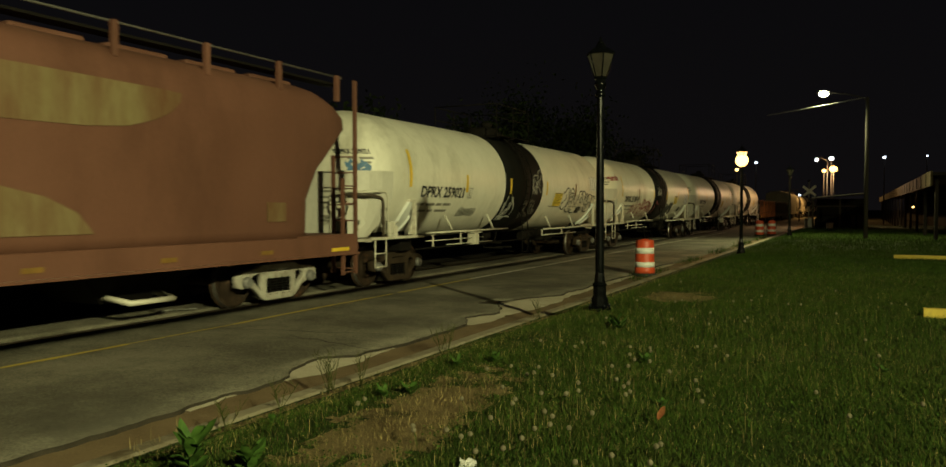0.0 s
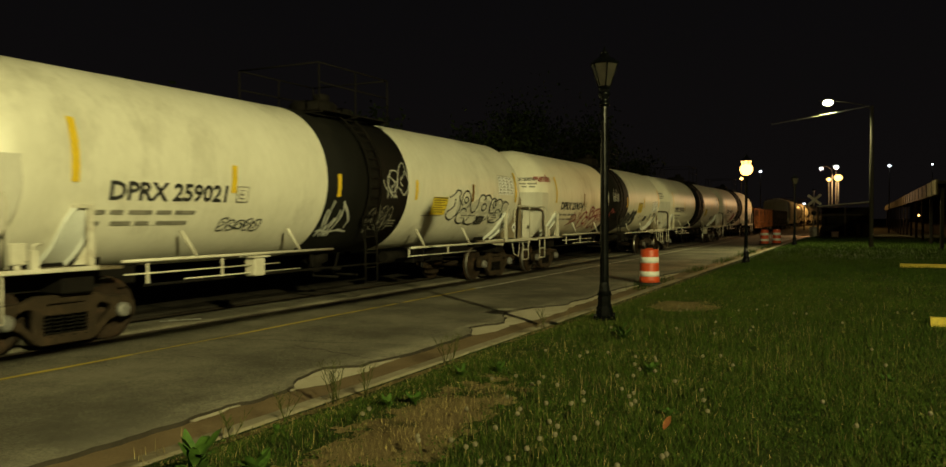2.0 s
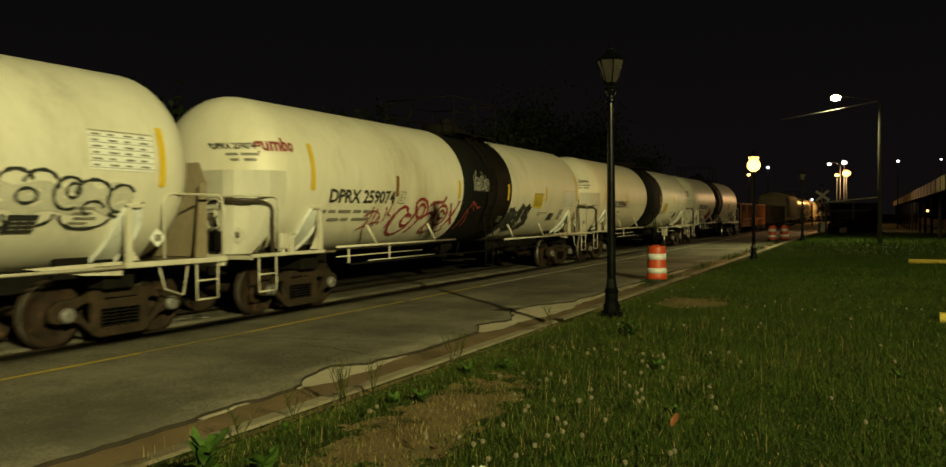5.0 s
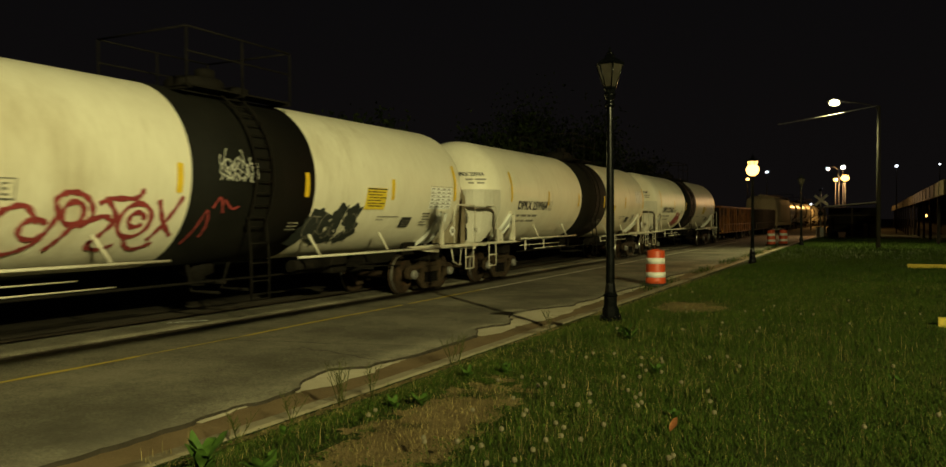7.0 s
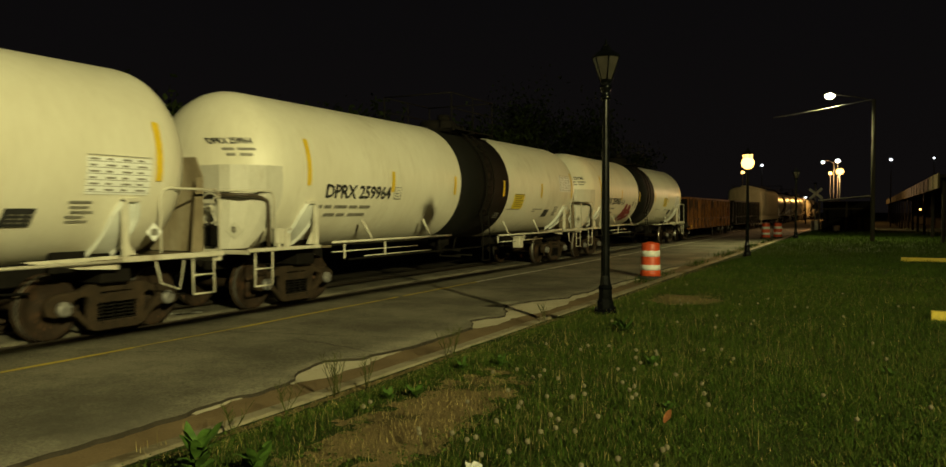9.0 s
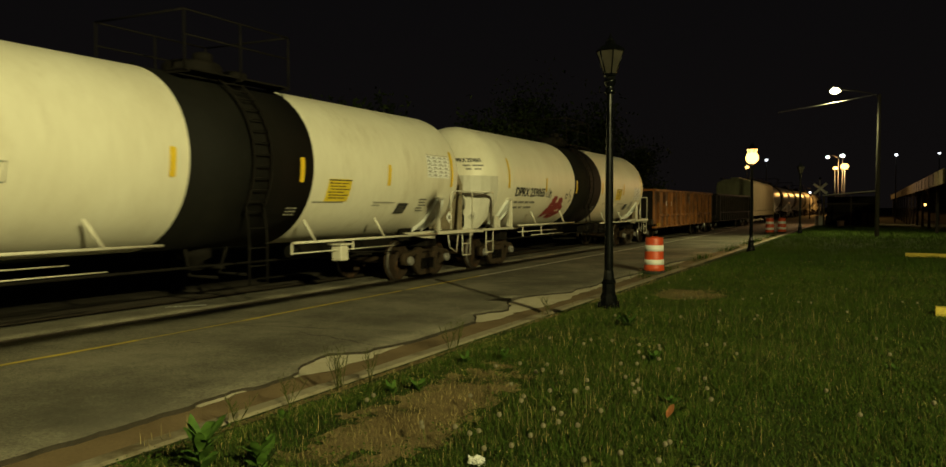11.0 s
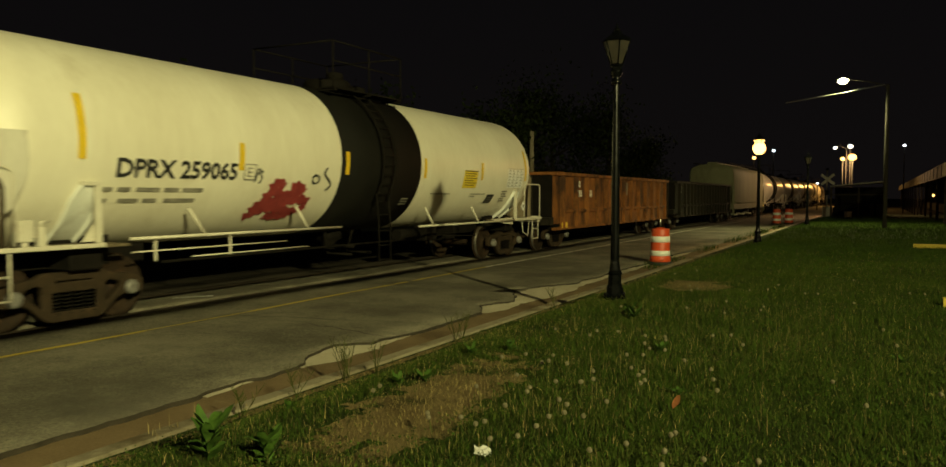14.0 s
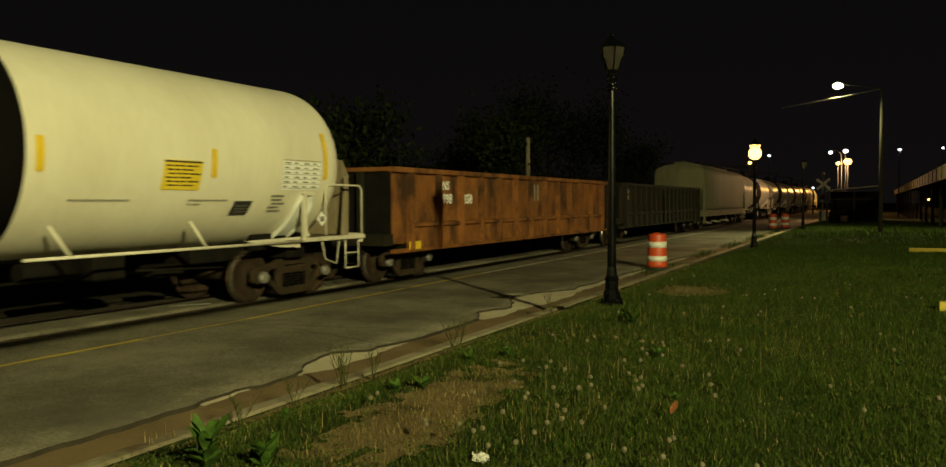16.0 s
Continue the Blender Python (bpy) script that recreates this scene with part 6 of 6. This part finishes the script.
def scatter(n, x0, x1, y0, y1, dry=False):
    got = []
    for x, y, r in zip(gen.uniform(x0, x1, n), gen.uniform(y0, y1, n), gen.uniform(0, 1, n)):
        d = dryness(x, y)
        tuft = 0.5 + 0.5 * wob(x * 1.1, y * 1.1, 20.0) + 0.35 * wob(x * 4.2, y * 4.2, 30.0)
        near_kerb = min(1.0, 0.35 + (x + 4.5) * 0.45)
        if dry:
            if r < 0.16 + d * 0.84:
                got.append((x, y, lawn_z(x, y), 0.6 + 0.5 * tuft))
        elif r > d * 0.82:
            got.append((x, y, lawn_z(x, y), (0.45 + 0.85 * max(0.0, tuft)) * near_kerb * (1 - 0.55 * d)))
    return got


blades("grass", 0, scatter(150000, -4.5, 1.5, 2.2, 8.0), 0.062, 0.0042, GRASS, "dense green uncut grass", 1.5)
blades("pale_grass", 0, scatter(34000, -4.4, 1.5, 2.2, 9.0), 0.075, 0.0036, PALEGRASS, "lighter yellow-green blades among the grass", 1.5)
blades("grass", 0, scatter(120000, -4.5, 2.2, 8.0, 17.0), 0.075, 0.0065, GRASS, "dense green uncut grass", 1.4, 1)
blades("pale_grass", 0, scatter(26000, -4.4, 2.2, 9.0, 20.0), 0.095, 0.0060, PALEGRASS, "lighter yellow-green blades among the grass", 1.0, 1)
blades("grass", 0, scatter(75000, -4.5, 3.2, 17.0, 33.0), 0.10, 0.013, GRASS, "green uncut grass farther off", segments=1)
blades("grass", 0, scatter(40000, -4.4, 6.0, 33.0, 64.0), 0.14, 0.03, GRASS, "green uncut grass farther off", segments=1)
blades("dry_grass", 0, scatter(60000, -4.52, 0.8, 2.2, 8.5, True), 0.055, 0.0045, DRYGRASS, "dry straw-coloured thatch", 1.1)
blades("dry_grass", 0, scatter(30000, -4.52, 1.5, 8.5, 24.0, True), 0.08, 0.008, DRYGRASS, "dry straw-coloured thatch", 1.0, 1)
n = 60000
cx, cy = gen.uniform(-4.4, 1.6, n), 2.3 + 11.0 * gen.uniform(0, 1, n) ** 1.3
keep = [i for i in range(n) if dryness(cx[i], cy[i]) < 0.75 and wob(cx[i] * 1.3, cy[i] * 1.3, 77.0) + 0.5 * wob(cx[i] * 5, cy[i] * 5, 78.0) > -0.12]
c = np.array([(cx[i], cy[i], lawn_z(cx[i], cy[i]) + gen.uniform(0.01, 0.075)) for i in keep])
m = len(c)
u = gen.normal(0, 1, (m, 3)) * [1, 1, 0.45]
u /= np.linalg.norm(u, axis=1)[:, None]
w = np.cross(u, gen.normal(0, 0.5, (m, 3)) + [0, 0, 1.0])
w /= np.linalg.norm(w, axis=1)[:, None]
size = gen.uniform(0.005, 0.012, (m, 1))
mesh = bpy.data.meshes.new("clover")
mesh.from_pydata(np.stack([c - u * size, c + w * size * 0.6, c + u * size, c - w * size * 0.6], 1).reshape(-1, 3).tolist(), [], np.arange(4 * m).reshape(-1, 4).tolist())
tagged(part("clover", mesh, GRASS), "small clover and weed leaves low in the lawn", "clover", kind="stuff")
tall = [(x, y, lawn_z(x, y), 1.0) for x, y in zip(gen.uniform(-3.6, 1.4, 260), gen.uniform(3.0, 14.0, 260)) if dryness(x, y) < 0.9]
blades("seed_stalks", 0, tall, 0.20, 0.003, DRYGRASS, "tall thin pale seed stalks in the lawn", 0.35)
fine = [(x, y, lawn_z(x, y), 0.6 + 0.8 * max(0.0, wob(x * 0.9, y * 0.9, 50.0))) for x, y in zip(gen.normal(-1.9, 1.0, 2600), gen.uniform(2.6, 11.0, 2600)) if -4.2 < x < 1.5 and wob(x * 0.7, y * 0.7, 60.0) > -0.1]
blades("pale_stems", 0, fine, 0.15, 0.0028, DRYGRASS, "fine pale stems among the grass", 0.5)
ragged = [(x, y, 0.03, 1.0) for x, y in zip(gen.normal(-4.62, 0.07, 900), gen.uniform(3, 40, 900)) if wob(0.0, y * 0.8, 4.0) > 0.05]
blades("kerb_grass", 0, ragged, 0.13, 0.007, DRYGRASS, "thin dry weeds growing along the kerb", 0.5)
edge = [(x, y, -0.03, 0.7 + 0.6 * (y / 40)) for x, y in zip(gen.normal(-5.15, 0.16, 1500), gen.uniform(19, 50, 1500)) if wob(0.0, y * 0.35, 14.0) > -0.05]
blades("gutter_grass", 0, edge, 0.20, 0.016, GRASS, "weeds growing in the far gutter", 0.5, 1)


def dandelion_master():
    ob = thing("dandelion", "dandelion stalk with a pale seed head in the lawn", "dandelion", "dandelions in the lawn", pose(0, 0, -50))
    part("stalk", tube(new_bm(), [(0, 0, 0), (0.006, 0, 0.10), (0.012, 0.004, 0.20)], 0.0022, 5), STEM, ob)
    bm = new_bm()
    rnd = random.Random(3)
    for k in range(70):
        z = 1 - 2 * (k + 0.5) / 70
        a = k * 2.39996
        d = Vector((math.sqrt(1 - z * z) * math.cos(a), math.sqrt(1 - z * z) * math.sin(a), z))
        e = d.orthogonal().normalized()
        f = d.cross(e)
        c = Vector((0.012, 0.004, 0.205)) + d * 0.016
        v = [bm.verts.new(c + p) for p in (e * 0.0045, f * 0.0045, -e * 0.0045, -f * 0.0045)]
        bm.faces.new(v)
    lathe(bm, [(0.004, 0.198), (0.006, 0.205), (0.003, 0.212)], 6, place=(0.012, 0.004, 0))
    part("seed_head", bm, SEEDHEAD, ob)
    return ob


rnd = random.Random(23)
first = dandelion_master()
spots = [(-1.83, 4.07), (-1.73, 4.66), (-1.06, 4.49), (-0.97, 4.02), (-0.80, 4.11), (-1.00, 3.88), (-0.51, 4.13), (-1.74, 6.21), (-1.88, 7.56), (-1.33, 7.87),
         (-1.03, 5.83), (-0.22, 6.39), (-2.40, 5.87), (-1.88, 5.35), (-2.06, 9.66), (-0.86, 11.61), (-0.42, 14.69), (-1.18, 4.19)]
while len(spots) < 60:
    x, y = rnd.gauss(-1.95, 0.42), rnd.uniform(3.8, 7.6)
    if dryness(x, y) < 0.6:
        spots.append((x, y))
while len(spots) < 95:
    y = 2.7 + 12.0 * rnd.random() ** 1.5
    x = rnd.uniform(-3.6, 1.3)
    if (y > 4.4 or x > -1.6) and dryness(x, y) < 0.6 and wob(x * 0.6, y * 0.6, 41.0) + rnd.uniform(-0.3, 0.5) > 0.0:
        spots.append((x, y))
for k, (x, y) in enumerate(spots):
    m = pose(x, y, lawn_z(x, y) - rnd.uniform(0.03, 0.10), rnd.uniform(-16, 16), rnd.uniform(-16, 16), rnd.uniform(0, 360))
    if k == 0:
        first.matrix_basis = m
    else:
        copy_thing(first, m)


def broad_leaf(bm, length, wide, pitch, spin, lift=0.0):
    rows = []
    for j in range(8):
        u = j / 7
        w = wide * math.sin(math.pi * min(1, 0.06 + u * 0.94)) ** 0.8 * (1 - 0.25 * u)
        r = length * (u - 0.18 * u * u)
        z = length * (math.sin(pitch) * u - 0.45 * u * u * math.cos(pitch)) + lift
        rr = r * math.cos(pitch * 0.7)
        c, s = math.cos(spin), math.sin(spin)
        pts = []
        for v, dz in ((-1, 0.18), (-0.5, 0.05), (0, 0.0), (0.5, 0.05), (1, 0.18)):
            px, py = rr, v * w
            pts.append(bm.verts.new((px * c - py * s, px * s + py * c, z + dz * w + 0.006 * math.sin(9 * u + v))))
        rows.append(pts)
    for a, b in zip(rows, rows[1:]):
        for j in range(4):
            bm.faces.new((a[j], a[j + 1], b[j + 1], b[j])).smooth = True


def broad_weed(x, y, size, count, seed):
    rnd = random.Random(seed)
    ob = thing("broad_leaved_weed", "bright green broad-leaved weed in the lawn", "weed", "broad weeds in the lawn", pose(x, y, lawn_z(x, y)))
    for k in range(count):
        bm = new_bm()
        broad_leaf(bm, size * rnd.uniform(0.6, 1.2), size * rnd.uniform(0.15, 0.23), rnd.uniform(0.6, 1.25), 2.4 * k + rnd.uniform(-0.3, 0.3), size * 0.05 * k)
        part("leaf", bm, WEEDLEAF, ob)
    part("stalk", tube(new_bm(), [(0, 0, -0.02), (0, 0, size * 0.05 * count + 0.02)], size * 0.03, 6), STEM, ob)


for k, (x, y, s, n) in enumerate(((-3.30, 3.12, 0.23, 16), (-2.98, 3.24, 0.19, 14), (-3.35, 5.15, 0.12, 7), (-3.20, 5.30, 0.13, 8), (-3.10, 6.7, 0.15, 7), (-3.35, 6.4, 0.12, 7),
                                  (-1.8, 7.3, 0.13, 7), (-1.3, 5.8, 0.11, 7), (-2.6, 9.2, 0.2, 8), (-2.75, 9.5, 0.2, 8), (-3.7, 4.25, 0.10, 6), (0.2, 7.8, 0.12, 7))):
    broad_weed(x, y, s, n, 70 + k)


def spindly_weed(x, y, high, seed):
    rnd = random.Random(seed)
    ob = thing("spindly_weed", "thin branching dry weed beside the kerb", "weed", "spindly weeds by the kerb", pose(x, y, lawn_z(x, y) if x > -4.55 else 0.05))
    for k in range(5):
        a, l = rnd.uniform(0, 6.28), rnd.uniform(0.05, 0.18)
        bm = new_bm()
        p = [(l * u * math.cos(a), l * u * math.sin(a), high * u * rnd.uniform(0.92, 1.0)) for u in (0, 0.3, 0.6, 0.85, 1.0)]
        tube(bm, p, 0.0035, 4, True, 0.0015)
        for j in range(5):
            b, u = rnd.uniform(0, 6.28), 0.35 + 0.13 * j
            s = Vector((l * u * math.cos(a), l * u * math.sin(a), high * u * 0.96))
            tube(bm, [s, s + Vector((0.05 * math.cos(b), 0.05 * math.sin(b), 0.07))], 0.002, 4)
        part("stem", bm, STEM, ob)


for k, (x, y, h) in enumerate(((-4.48, 6.0, 0.34), (-4.42, 5.85, 0.42), (-4.52, 8.2, 0.3), (-4.50, 8.35, 0.34), (-4.44, 5.2, 0.24), (-4.50, 11.4, 0.3), (-4.3, 6.2, 0.3), (-4.38, 4.5, 0.22))):
    spindly_weed(x, y, h, 90 + k)

dead = thing("dead_leaf", "curled orange dead leaf standing in the grass", "leaf", m=pose(-1.22, 5.28, lawn_z(-1.22, 5.28) + 0.05, 20, 0, 40))
bm = new_bm()
broad_leaf(bm, 0.10, 0.030, 1.35, 0.3)
part("blade", bm, DEADLEAF, dead)
part("leaf_stalk", tube(new_bm(), [(0, 0, 0), (0.01, 0, -0.08)], 0.003, 5), STEM, dead)
paper = thing("paper_scrap", "crumpled white paper scrap lying in the grass", "litter", m=pose(-2.03, 3.90, lawn_z(-2.03, 3.9) + 0.03, 25, 10, 30))
bm = new_bm()
g = [[bm.verts.new((0.10 * i / 6, 0.07 * j / 5, 0.03 * wob(i * 0.7, j * 0.7, 2.0))) for i in range(7)] for j in range(6)]
for j in range(5):
    for i in range(6):
        bm.faces.new((g[j][i], g[j][i + 1], g[j + 1][i + 1], g[j + 1][i]))
part("scrap", bm, LITTER, paper)
strip = thing("paper_strip", "flattened pale paper strip lying between the rails", "litter", m=pose(-10.75, 9.55, 0.012, 0, 0, 60))
bm = new_bm()
g = [[bm.verts.new((0.7 * i / 14 - 0.1, 0.10 * j / 3 + 0.05 * wob(i * 0.6, 1.0, j * 1.0), 0.012 + 0.02 * abs(wob(i * 0.7, j * 0.7, 5.0)))) for i in range(15)] for j in range(4)]
for j in range(3):
    for i in range(14):
        if wob(i * 1.1, j * 1.3, 9.0) > -0.25:
            bm.faces.new((g[j][i], g[j][i + 1], g[j + 1][i + 1], g[j + 1][i]))
part("scrap", bm, LITTER, strip)


# ---- what moves ----
def run(t):
    """How far the train has come, in metres."""
    return 4.3514 * t + 0.01082 * t * t


def motions():
    for car in TRAIN:
        x, y, z = car.location
        walk(car, [(0.5 * k, pose(x, y - run(0.5 * k), z)) for k in range(33)])
    for wheels, y in WHEELSETS:
        walk(wheels, [(0.1 * k, pose(0, y, 0.457, math.degrees(run(0.1 * k) / 0.457))) for k in range(161)])


motions()
